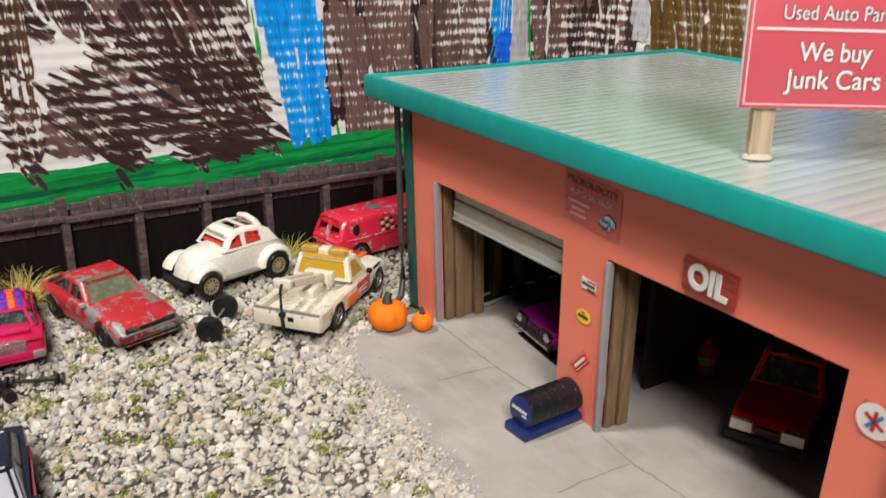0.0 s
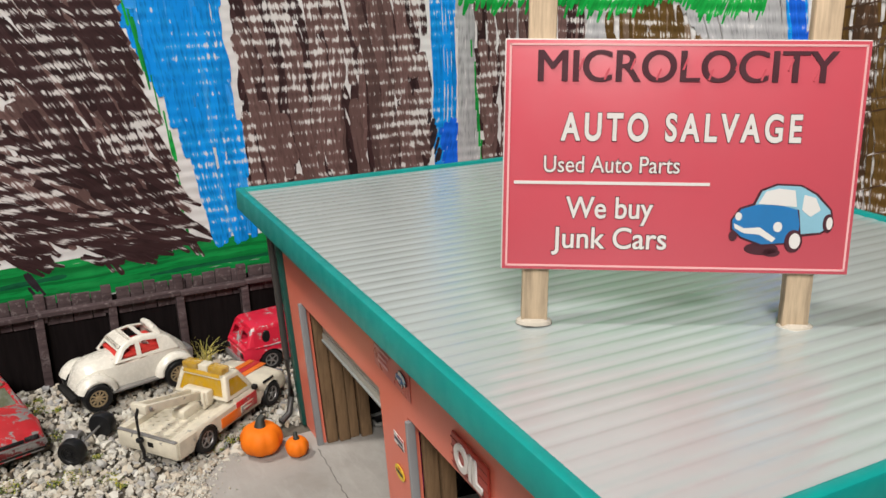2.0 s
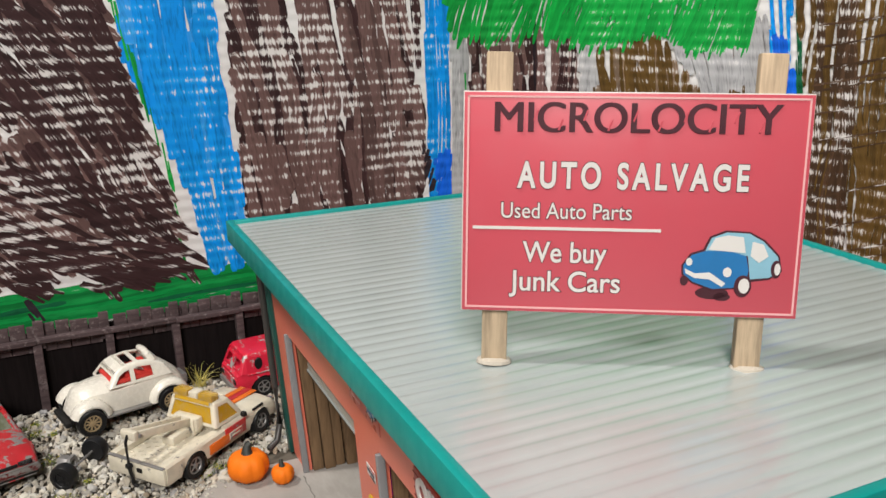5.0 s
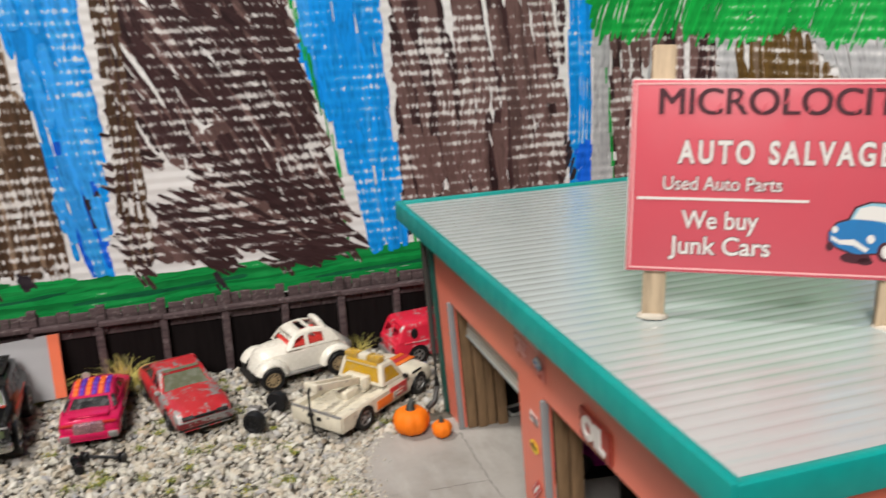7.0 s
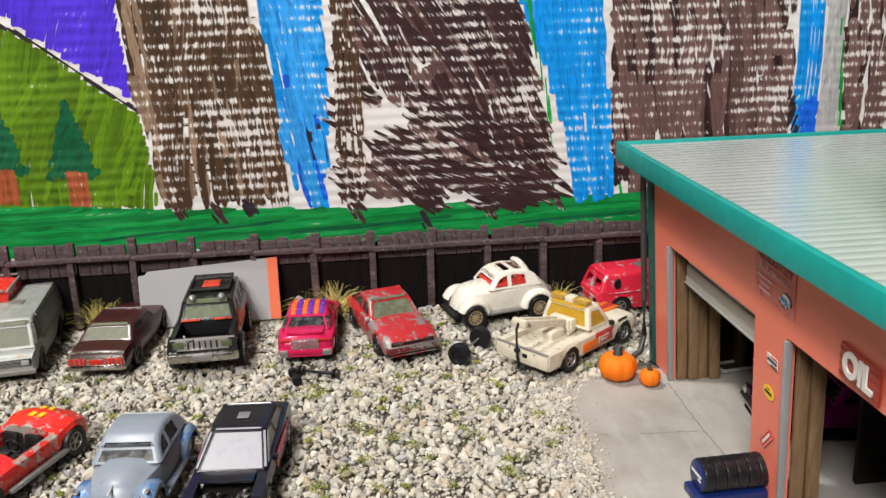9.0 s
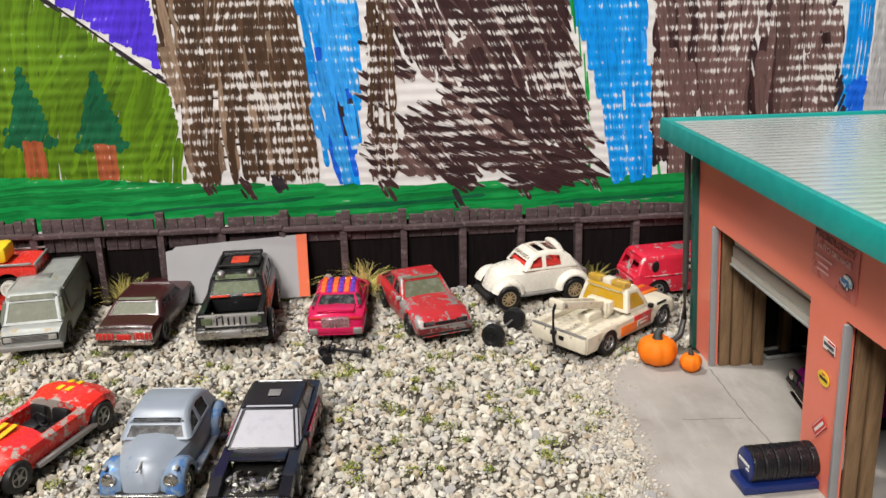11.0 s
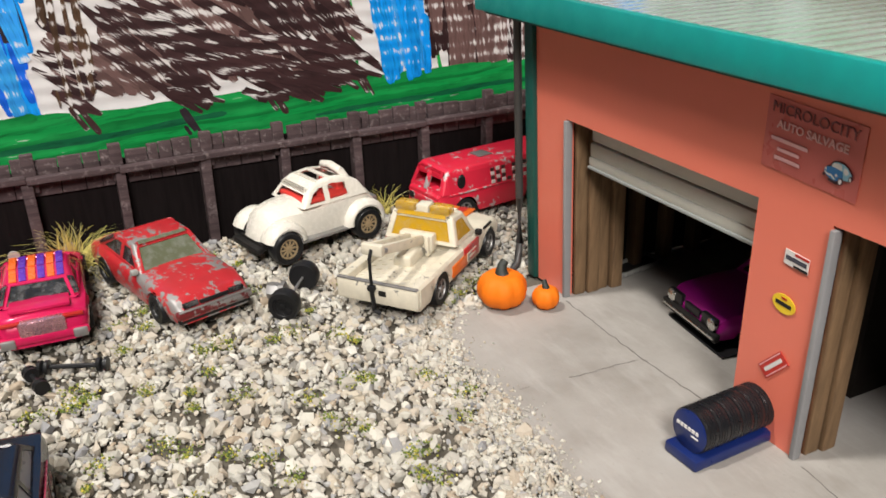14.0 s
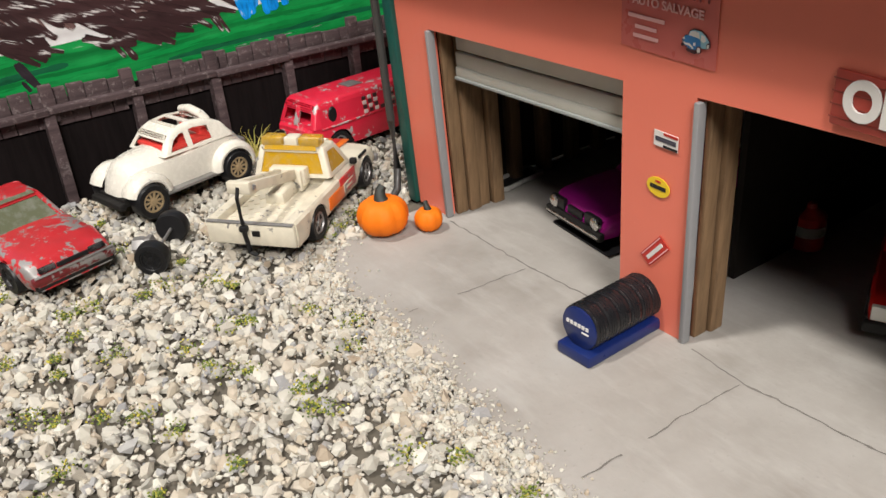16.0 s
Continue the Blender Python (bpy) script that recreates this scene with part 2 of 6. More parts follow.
GOLD = simple("rim_tan_plastic", (0.40, 0.30, 0.17), 0.4, 0.2, 0.2, 400, 0.1)
BLACK = simple("black_plastic", (0.010, 0.010, 0.011), 0.38, 0, 0.3, 400, 0.15, gloss=0.35)
CHASSIS = simple("chassis_dark", (0.014, 0.013, 0.012), 0.6, 0, 0.4, 300, 0.2, gloss=0.25)
PUMPKIN = simple("pumpkin_orange_clay", (0.80, 0.175, 0.006), 0.62, 0, 0.14, 250, 0.5, gloss=0.25)
STEM = simple("pumpkin_stem", (0.022, 0.026, 0.02), 0.6, 0, 0.4, 600, 0.4)
BLUE_BASE = simple("rack_blue_plastic", (0.006, 0.018, 0.11), 0.35, 0, 0.2, 300, 0.15)
CARD_GREY = simple("leaning_grey_card", (0.36, 0.36, 0.37), 0.7, 0, 0.1, 120, 0.1)
CARD_ORANGE = simple("card_orange_edge", (0.75, 0.16, 0.07), 0.5, 0, 0.1, 200, 0.1)
PIPE = simple("downpipe_dark", (0.06, 0.058, 0.055), 0.4, 0.2, 0.3, 200, 0.15)
CRACK = simple("crack_line", (0.17, 0.155, 0.14), 0.9, 0, 0.3, 300, 0.2)
RED_SEAT = simple("red_interior_plastic", (0.62, 0.045, 0.035), 0.4, 0, 0.15, 200, 0.1)
GLASS_DARK = glass("window_smoked", (0.015, 0.015, 0.016), 0.88)
GLASS_PALE = glass("window_cloudy", (0.105, 0.115, 0.07), 0.9, 0.34)
GLASS_GREEN = glass("window_greenish", (0.075, 0.10, 0.04), 0.9, 0.34)
GLASS_AMBER = glass("window_amber", (0.62, 0.36, 0.008), 0.55, 0.12)
GLASS_WHITE = glass("window_pearl", (0.33, 0.33, 0.37), 0.97, 0.2)
TAIL_RED = simple("lamp_red_plastic", (0.45, 0.02, 0.015), 0.3, 0, 0.2, 400, 0.1)
LAMP_GREY = simple("lamp_pale_plastic", (0.36, 0.355, 0.33), 0.3, 0.1, 0.2, 400, 0.1)
LAMP_WHITE = simple("lamp_white_plastic", (0.66, 0.64, 0.58), 0.3, 0, 0.1, 400, 0.1)
# dark grey so the added, unseen room returns little light
ROOM_PAINT = simple("unseen_room_dark", (0.14, 0.132, 0.125), 0.8, 0, 0.08, 6, 0.05)
TABLE = wood("table_board", (0.30, 0.20, 0.12), 0.6, "x")
# ---- building blocks; all shapes below are drawn in millimetres ----
MM = 0.001


def finish(bm, name, mats, smooth=40):
    bm.normal_update()
    me = bpy.data.meshes.new(name)
    bm.to_mesh(me)
    bm.free()
    me.transform(Matrix.Diagonal((MM, MM, MM, 1)))
    for m in (mats if isinstance(mats, (list, tuple)) else [mats]):
        me.materials.append(m)
    if smooth:
        me.shade_smooth()
        me.set_sharp_from_angle(angle=radians(smooth))
    return me


def part(name, bm, mat, parent, label="", smooth=40, m=None):
    ob = new(name, finish(bm, name, mat, smooth))
    ob.parent = parent
    if m is not None:
        ob.matrix_basis = m
    if label:
        tagged(ob, label)
    return ob


GROUPS = {"toy car": "toy vehicles", "toy van": "toy vehicles", "toy truck": "toy vehicles", "pumpkin": "pumpkins", "sticker": "wall stickers", "axle": "loose axles", "grass": "grass tufts"}


def thing(name, label, category, m=Matrix(), group="", kind="", bm=None, mat=None, smooth=40):
    group = group or GROUPS.get(category, "")
    ob = new(name, finish(bm, name, mat, smooth) if bm else None)
    if not bm:
        ob.empty_display_size = 0.005
    ob.matrix_basis = m
    return tagged(ob, label, category, group, kind)


def box(bm, c, s, bevel=0.0, m=None):
    r = bmesh.ops.create_cube(bm, size=1)
    vs = r["verts"]
    bmesh.ops.scale(bm, vec=s, verts=vs)
    if bevel:
        es = {e for v in vs for e in v.link_edges}
        out = bmesh.ops.bevel(bm, geom=list(es), offset=bevel, segments=2, affect="EDGES", profile=0.5, clamp_overlap=True)
        vs = list({v for f in out["faces"] for v in f.verts} | {v for v in vs if v.is_valid})
    if m is not None:
        bmesh.ops.transform(bm, matrix=m, verts=vs)
    bmesh.ops.translate(bm, vec=c, verts=vs)
    return vs


def boxed(c, s, bevel=0.0, m=None):
    bm = bmesh.new()
    box(bm, c, s, bevel, m)
    return bm


def loft(bm, rings, close=False, caps=True):
    vr = [[bm.verts.new(p) for p in r] for r in rings]
    n = len(vr[0])
    for a, b in zip(vr, vr[1:]):
        for i in range(n if close else n - 1):
            j = (i + 1) % n
            bm.faces.new((a[i], a[j], b[j], b[i]))
    if caps:
        bm.faces.new(vr[0][::-1])
        bm.faces.new(vr[-1])
    return vr


def tube(bm, pts, r, seg=10):
    """A round bar along a line of points."""
    rings = []
    pts = [Vector(p) for p in pts]
    for i, p in enumerate(pts):
        d = (pts[min(i + 1, len(pts) - 1)] - pts[max(i - 1, 0)]).normalized()
        q = d.to_track_quat("Z", "Y")
        rr = r[i] if isinstance(r, (list, tuple)) else r
        rings.append([p + q @ Vector((rr * math.cos(2 * math.pi * k / seg), rr * math.sin(2 * math.pi * k / seg), 0)) for k in range(seg)])
    loft(bm, rings, True)


def lathe(bm, profile, m=Matrix(), seg=24):
    """profile: (radius, height) pairs, turned round z."""
    rings = [[m @ Vector((r * math.cos(2 * math.pi * k / seg), r * math.sin(2 * math.pi * k / seg), h)) for k in range(seg)] for r, h in profile]
    loft(bm, rings, True)


def recalc(bm):
    bmesh.ops.recalc_face_normals(bm, faces=bm.faces)
    return bm


# ---- the room round the table: unseen, added dark to keep bounced light low ----
for nm, c, s in (("wall_back_room", (0, 1600, 200), (3600, 40, 2400)), ("wall_front_room", (0, -1600, 200), (3600, 40, 2400)),
                 ("wall_side_room", (-1780, 0, 200), (40, 3200, 2400)), ("wall_far_room", (1780, 0, 200), (40, 3200, 2400))):
    thing(nm, "unseen dark grey room wall added to limit bounced light", "wall", kind="structure", bm=boxed(c, s), mat=ROOM_PAINT, smooth=0)
thing("ceiling", "unseen dark grey room ceiling added to limit bounced light", "ceiling", kind="structure", bm=boxed((0, 0, 1420), (3600, 3200, 40)), mat=ROOM_PAINT, smooth=0)
thing("floor", "plain wooden room floor", "floor", kind="structure", bm=boxed((0, 0, -820), (3600, 3200, 40)), mat=TABLE, smooth=0)
thing("table_board", "wide wooden board under the model yard", "table", kind="structure", bm=boxed((150, 180, -15), (1500, 640, 18)), mat=TABLE, smooth=0)

# ---- ground of the model yard ----
random.seed(5)
bm = bmesh.new()
n = 60
grid = [[bm.verts.new((-330 + 1030 * i / n, 20 + 395 * j / n, -1.6 + 0.8 * noise.noise((i * 0.45, j * 0.45, 3)))) for j in range(n + 1)] for i in range(n + 1)]
for i in range(n):
    for j in range(n):
        bm.faces.new((grid[i][j], grid[i + 1][j], grid[i + 1][j + 1], grid[i][j + 1]))
ground = thing("ground", "sandy bed glued under the grey gravel", "ground", kind="structure", bm=bm, mat=SOIL)


def slab_edge(y):
    """Where the gravel meets the concrete, by y in mm."""
    return np.interp(y, [60, 160, 200, 230, 255, 278, 290], [109, 115, 118.5, 122, 122, 127, 136]) + 2.2 * noise.noise((y * 0.13, 0.3, 7)) + 1.0 * noise.noise((y * 0.45, 4.3, 2))


slab = thing("pavement", "worn pale grey concrete forecourt slab with cracks", "pavement", kind="structure")
bm = bmesh.new()
ys = np.linspace(40, 292, 130)
L = [bm.verts.new((slab_edge(y) + 0.3, y, -0.1)) for y in ys]
Mid = [bm.verts.new((170, y, 0.0)) for y in ys]
R = [bm.verts.new((330, y, 0.0)) for y in ys]
LB = [bm.verts.new((slab_edge(y) + 1.2, y, -4)) for y in ys]
for i in range(len(ys) - 1):
    bm.faces.new((L[i], Mid[i], Mid[i + 1], L[i + 1]))
    bm.faces.new((Mid[i], R[i], R[i + 1], Mid[i + 1]))
    bm.faces.new((LB[i], L[i], L[i + 1], LB[i + 1]))
part("slab_surface", recalc(bm), CONCRETE, slab)


def crack(pts, w):
    """A hairline crack: a wandering ribbon a little above the slab."""
    bm = bmesh.new()
    fine = []
    for a, b in zip(pts, pts[1:]):
        a, b = Vector(a), Vector(b)
        k = max(3, int((b - a).length / 1.5))
        for i in range(k):
            p = a.lerp(b, i / k)
            fine.append((p.x + 0.7 * noise.noise((p.x * 0.3, p.y * 0.3, 1)), p.y + 0.7 * noise.noise((p.x * 0.3, p.y * 0.3, 9))))
    prev = None
    for i, (x, y) in enumerate(fine):
        ww = w * (0.35 + 0.9 * abs(noise.noise((x * 0.35, y * 0.35, 5))))
        q = fine[min(i + 1, len(fine) - 1)]
        d = Vector((q[0] - x, q[1] - y)) if i + 1 < len(fine) else Vector((x - fine[i - 1][0], y - fine[i - 1][1]))
        d = Vector((-d.y, d.x)).normalized() * ww
        cur = (bm.verts.new((x + d.x, y + d.y, 0.06)), bm.verts.new((x - d.x, y - d.y, 0.06)))
        if prev:
            bm.faces.new((prev[0], prev[1], cur[1], cur[0]))
        prev = cur
    bmesh.ops.recalc_face_normals(bm, faces=bm.faces)
    bm.faces.ensure_lookup_table()
    if bm.faces[0].normal.z < 0:
        bmesh.ops.reverse_faces(bm, faces=bm.faces[:])
    part("crack", bm, CRACK, slab, smooth=0)


crack([(171, 277), (170.5, 255), (170, 236), (171, 209), (172, 186)], 0.42)
crack([(168.5, 235), (150, 236), (143, 236.5)], 0.32)
crack([(132, 238), (127, 238)], 0.28)
crack([(172, 176), (170, 161), (171, 145), (172, 118), (171, 95)], 0.42)
crack([(169, 160), (152, 161), (138, 161)], 0.30)
crack([(132, 161), (119, 161)], 0.36)
crack([(168, 110), (140, 112), (118, 109)], 0.30)

# ---- the garage: card walls that lean a little ----
LEAN_X, LEAN_Y = -0.080, -0.062
garage = thing("garage", "coral card two-bay repair garage with teal trim", "building")


def leaning(bm):
    for v in bm.verts:
        v.co.x += LEAN_X * v.co.z
        v.co.y += LEAN_Y * v.co.z
    return bm


WX, WT, WH = 173.0, 3.0, 96.0
Y0, D2A, D2B, D1A, D1B, Y1 = 76.0, 100.0, 180.6, 201.5, 280.4, 297.0
DOOR = 64.5
bm = bmesh.new()
for a, b, z0, z1 in ((Y0, D2A, 0, WH), (D2B, D1A, 0, WH), (D1B, Y1, 0, WH), (D2A, D2B, DOOR + 0.5, WH), (D1A, D1B, DOOR, WH)):
    box(bm, (WX + WT / 2, (a + b) / 2, (z0 + z1) / 2), (WT, b - a, z1 - z0))
bmesh.ops.remove_doubles(bm, verts=bm.verts, dist=0.01)
part("wall_front", leaning(bm), RED_WALL, garage, smooth=0)
for nm, c, s in (("wall_end", (250, Y1 - 1.5, 48), (148, 3, 96)), ("wall_end", (250, Y0 + 1.5, 48), (148, 3, 96)), ("wall_rear", (325, 190, 48), (3, 208, 96))):
    part(nm, leaning(boxed(c, s)), RED_WALL, garage, smooth=0)
# near-black sheets and partition inside; the bays' shade is put into their colour
for nm, c, s in (("shade_lining", (246, Y1 - 4, 47), (140, 1.5, 92)), ("shade_lining", (322, 190, 47), (1.5, 206, 92)), ("shade_lining", (250, Y0 + 4, 47), (140, 1.5, 92)), ("shade_lining", (248, 190, 92.5), (144, 206, 1.5))):
    part(nm, leaning(boxed(c, s)), BAY_SHADE, garage, smooth=0)
part("partition", leaning(boxed((262, 192, 46), (110, 2, 92))), BAY_SHADE, garage, smooth=0)
# wall studs in the first bay
for i in range(9):
    part("stud", leaning(boxed((196 + i * 14.0, Y1 - 7.5, 46), (4.2, 5, 92), 0.5)), STUD, garage)
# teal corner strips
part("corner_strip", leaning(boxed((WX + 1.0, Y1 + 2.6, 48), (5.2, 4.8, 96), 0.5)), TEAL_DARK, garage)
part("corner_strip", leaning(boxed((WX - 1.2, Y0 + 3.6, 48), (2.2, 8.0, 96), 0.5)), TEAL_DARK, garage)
# jambs: a grey strip at the opening's far edge, then brown boards going in
for y in (D1B, D2B):
    top = DOOR - 0.3
    part("jamb_strip", leaning(boxed((WX + 0.2, y - 0.8, top / 2), (2.6, 1.5, top), 0.3)), GREY_STRIP, garage)
    for k, (dx, w, dy) in enumerate(((5.5, 4.6, 1.6), (10.4, 4.6, 2.6), (15.0, 4.0, 1.8), (19.8, 4.6, 3.4))[:4 if y == D1B else 2]):
        part("jamb_board", leaning(boxed((WX + dx, y - dy / 2, top / 2), (w, dy, top), 0.45)), JAMB, garage)
# half-raised shutter in the first bay
mid, span = (D1A + D1B) / 2 - 1.5, D1B - D1A - 6
part("shutter_housing", leaning(boxed((WX + 7.6, mid, 75.5), (1.8, span, 36), 0.4)), SHUTTER, garage)
part("shutter_slat", leaning(boxed((WX + 6.9, mid, 54.9), (1.8, span, 4.6), 0.6)), SHUTTER, garage)
part("shutter_slat", leaning(boxed((WX + 6.5, mid, 51.0), (2.0, span, 3.4), 0.7)), SHUTTER, garage)
part("shutter_lip", leaning(boxed((WX + 6.2, mid, 49.0), (2.4, span, 1.0), 0.3)), SHUTTER_DARK, garage)

# roof: ribbed sheet inside a teal rim
RX0, RX1, RY0, RY1, RZ = 155.5, 338.0, 62.0, 312.0, 101.5
bm = bmesh.new()
pitch = 5.2
xs = np.linspace(RX0 + 2.5, RX1 - 2.5, 12)
k = int((RY1 - RY0 - 5) / pitch)
rings = []
for i in range(k * 6 + 1):
    y = RY0 + 2.5 + (RY1 - RY0 - 5) * i / (k * 6)
    ph = (i % 6) / 6
    z = RZ + (0.15 if 0.15 < ph < 0.95 else 0.0) + 0.10 * math.sin(math.pi * ph)
    rings.append([(x, y, z) for x in xs])
loft(bm, rings, caps=False)
roof = part("roof", recalc(bm), ROOF, garage, "pale translucent ribbed plastic roof sheet", smooth=60)
part("roof_core", boxed(((RX0 + RX1) / 2, (RY0 + RY1) / 2, RZ - 3.5), (RX1 - RX0 - 4, RY1 - RY0 - 4, 5.5)), SHUTTER, garage, smooth=0)
for c, s in (((RX0 + 1.0, (RY0 + RY1) / 2, RZ - 2.8), (3.0, RY1 - RY0, 8.6)), ((RX1 - 1.0, (RY0 + RY1) / 2, RZ - 2.8), (3.0, RY1 - RY0, 8.6)),
             (((RX0 + RX1) / 2, RY0 + 1.0, RZ - 2.9), (RX1 - RX0 - 1, 3.0, 8.4)), (((RX0 + RX1) / 2, RY1 - 1.0, RZ - 2.9), (RX1 - RX0 - 1, 3.0, 8.4))):
    part("roof_trim", boxed(c, s, 0.6), TEAL, garage)
# darker teal strip drawn in as the shade under the roof rim
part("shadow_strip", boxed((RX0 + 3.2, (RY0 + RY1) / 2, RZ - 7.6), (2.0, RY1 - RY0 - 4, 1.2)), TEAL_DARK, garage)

# downpipe at the far corner
bm = bmesh.new()
tube(bm, [(163.6, 299.5, 93), (166.0, 301.6, 60), (168.0, 303.2, 30), (169.0, 304.0, 12), (167.0, 302, 5), (162.5, 299.5, 3)], 1.4)
thing("downpipe", "thin dark bent pipe down the garage corner", "pipe", bm=bm, mat=PIPE)

# ---- fence ----
fence = thing("fence", "dark stained low board fence with capped rail", "fence")
random.seed(11)
FY = 388.0
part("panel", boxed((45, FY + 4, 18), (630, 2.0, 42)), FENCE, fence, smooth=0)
x = -270.0
def sag(x):
    """The fence stands lower towards the garage."""
    return float(np.interp(x, [-150, -72, 20, 200], [1.5, 1.0, -1.8, -2.0]))


while x < 320:
    part("post", boxed((x, FY, 19.3 + sag(x)), (3.5 + random.uniform(-0.4, 0.4), 5.0, 38.5), 0.2, Matrix.Rotation(random.uniform(-0.02, 0.02), 4, "Y")), FENCE_RAIL, fence)
    h = random.uniform(46.5, 48.5) + sag(x)
    part("post_cap", boxed((x + random.uniform(-2, 2), FY + 1.2, h / 2 + 16), (4.4, 3.2, h - 32), 0.25), FENCE_RAIL, fence)
    xx = x + 3
    while xx < x + 28:
        w = random.uniform(4, 9)
        hh = random.uniform(44.0, 46.2) + sag(xx)
        part("board", boxed((xx + w / 2, FY + 2.6, hh / 2 + 15), (w - 0.3, 2.0, hh - 30), 0.18, Matrix.Rotation(random.uniform(-0.03, 0.03), 4, "Y")), FENCE_RAIL, fence)
        xx += w
    part("rail", boxed((x + 15.75, FY - 1.5, 38.6 + sag(x) + random.uniform(-0.3, 0.3)), (31.4, 4.4, 2.1), 0.18, Matrix.Rotation(random.uniform(-0.012, 0.012), 4, "Y")), FENCE_RAIL, fence)
    x += 31.5

# ---- drawn backdrop: white corrugated card with felt-pen strokes ----
BY = 407.0
backdrop = thing("backdrop", "white corrugated card with felt-pen waterfalls, cliffs and trees", "backdrop", kind="structure")
part("card", boxed((-16.5, BY + 2.5, 130), (757, 4, 290)), PAPER, backdrop, smooth=0)
FOLD, WING = Vector((362.0, BY)), Vector((46.0, -165.0)).normalized()  # the side card stands folded forward
wing_turn = Matrix.Rotation(math.atan2(WING.y, WING.x), 4, "Z")
part("side_card", boxed((150, 2.5, 130), (300, 4, 290)), PAPER, backdrop, smooth=0).matrix_local = Matrix.Translation((FOLD.x * MM, FOLD.y * MM, 0)) @ wing_turn
SEE = Vector((88.0, -36.0, 196.0))  # the drawing runs on over the fold as seen from in front of the garage


def on_card(x, z, depth):
    """A point of the drawing on the flat card, or on its folded wing past the fold."""
    if x < FOLD.x:
        return (x, BY + 0.4 - depth, z)
    d = Vector((x - SEE.x, BY - SEE.y))
    rel = Vector((FOLD.x - SEE.x, FOLD.y - SEE.y))
    k = (rel.x * WING.y - rel.y * WING.x) / (d.x * WING.y - d.y * WING.x)
    off = 0.1 + depth
    return (SEE.x + d.x * k + WING.y * off, SEE.y + d.y * k - WING.x * off, SEE.z + (z - SEE.z) * k)


INK = {
    "brown": marker("ink_dark_brown", (0.050, 0.022, 0.023), 0.6, 0.70),
    "brown_wash": marker("ink_thin_brown", (0.165, 0.094, 0.086), 0.5, 0.78),
    "blue_wash": marker("ink_thin_blue", (0.03, 0.33, 0.88), 0.25, 0.6),
    "umber": marker("ink_umber", (0.088, 0.047, 0.025), 0.55, 0.84),
    "umber_wash": marker("ink_thin_umber", (0.27, 0.185, 0.125), 0.45, 0.72),
    "olive": marker("ink_olive_brown", (0.120, 0.066, 0.016), 0.45, 0.55),
    "blue": marker("ink_sky_blue", (0.001, 0.285, 0.86), 0.3, 0.52),
    "deep": marker("ink_deep_blue", (0.004, 0.12, 0.74), 0.3, 0.25),
    "green": marker("ink_grass_green", (0.003, 0.27, 0.055), 0.5, 0.22),
    "leaf": marker("ink_leaf_green", (0.006, 0.36, 0.055), 0.4, 0.40),
    "lime": marker("ink_hill_green", (0.115, 0.245, 0.004), 0.65, 0.2),
    "fir": marker("ink_fir_green", (0.003, 0.105, 0.040), 0.45, 0.12),
    "violet": marker("ink_violet", (0.075, 0.028, 0.66), 0.25, 0.25),
    "rust": marker("ink_rust", (0.34, 0.085, 0.03), 0.4, 0.3),
    "grey": marker("ink_grey", (0.42, 0.42, 0.43), 0.2, 0.4),
    "dark": marker("ink_black", (0.026, 0.018, 0.024), 0.4, 0.1),
}
layer = [0]


def inside(poly, x, y):
    hit = False
    for (x0, y0), (x1, y1) in zip(poly, poly[1:] + poly[:1]):
        if (y0 > y) != (y1 > y) and x < (x1 - x0) * (y - y0) / (y1 - y0) + x0:
            hit = not hit
    return hit


def ribbon(bm, pts, w, depth):
    """One pen stroke, laid out along its length for the streaks in the ink."""
    uv = bm.loops.layers.uv.verify()
    prev, run = None, random.uniform(0, 900)
    n, side = len(pts), random.uniform(0, 900)
    for i, p in enumerate(pts):
        d = (pts[min(i + 1, n - 1)] - pts[max(i - 1, 0)]).normalized()
        ww = w * (0.4 if i in (0, n - 1) else 0.85 if i in (1, n - 2) else 1.0) * (0.9 + 0.45 * noise.noise((p.x * 0.12, p.y * 0.12, depth * 9)))
        q = Vector((-d.y, d.x)) * ww * 0.5
        if i:
            run += (p - pts[i - 1]).length
        cur = (bm.verts.new(on_card(p.x + q.x, p.y + q.y, depth)), bm.verts.new(on_card(p.x - q.x, p.y - q.y, depth)), run)
        if prev:
            f = bm.faces.new((prev[0], prev[1], cur[1], cur[0]))
            for loop, at in zip(f.loops, ((prev[2], side), (prev[2], side + w), (run, side + w), (run, side))):
                loop[uv].uv = at
        prev = cur


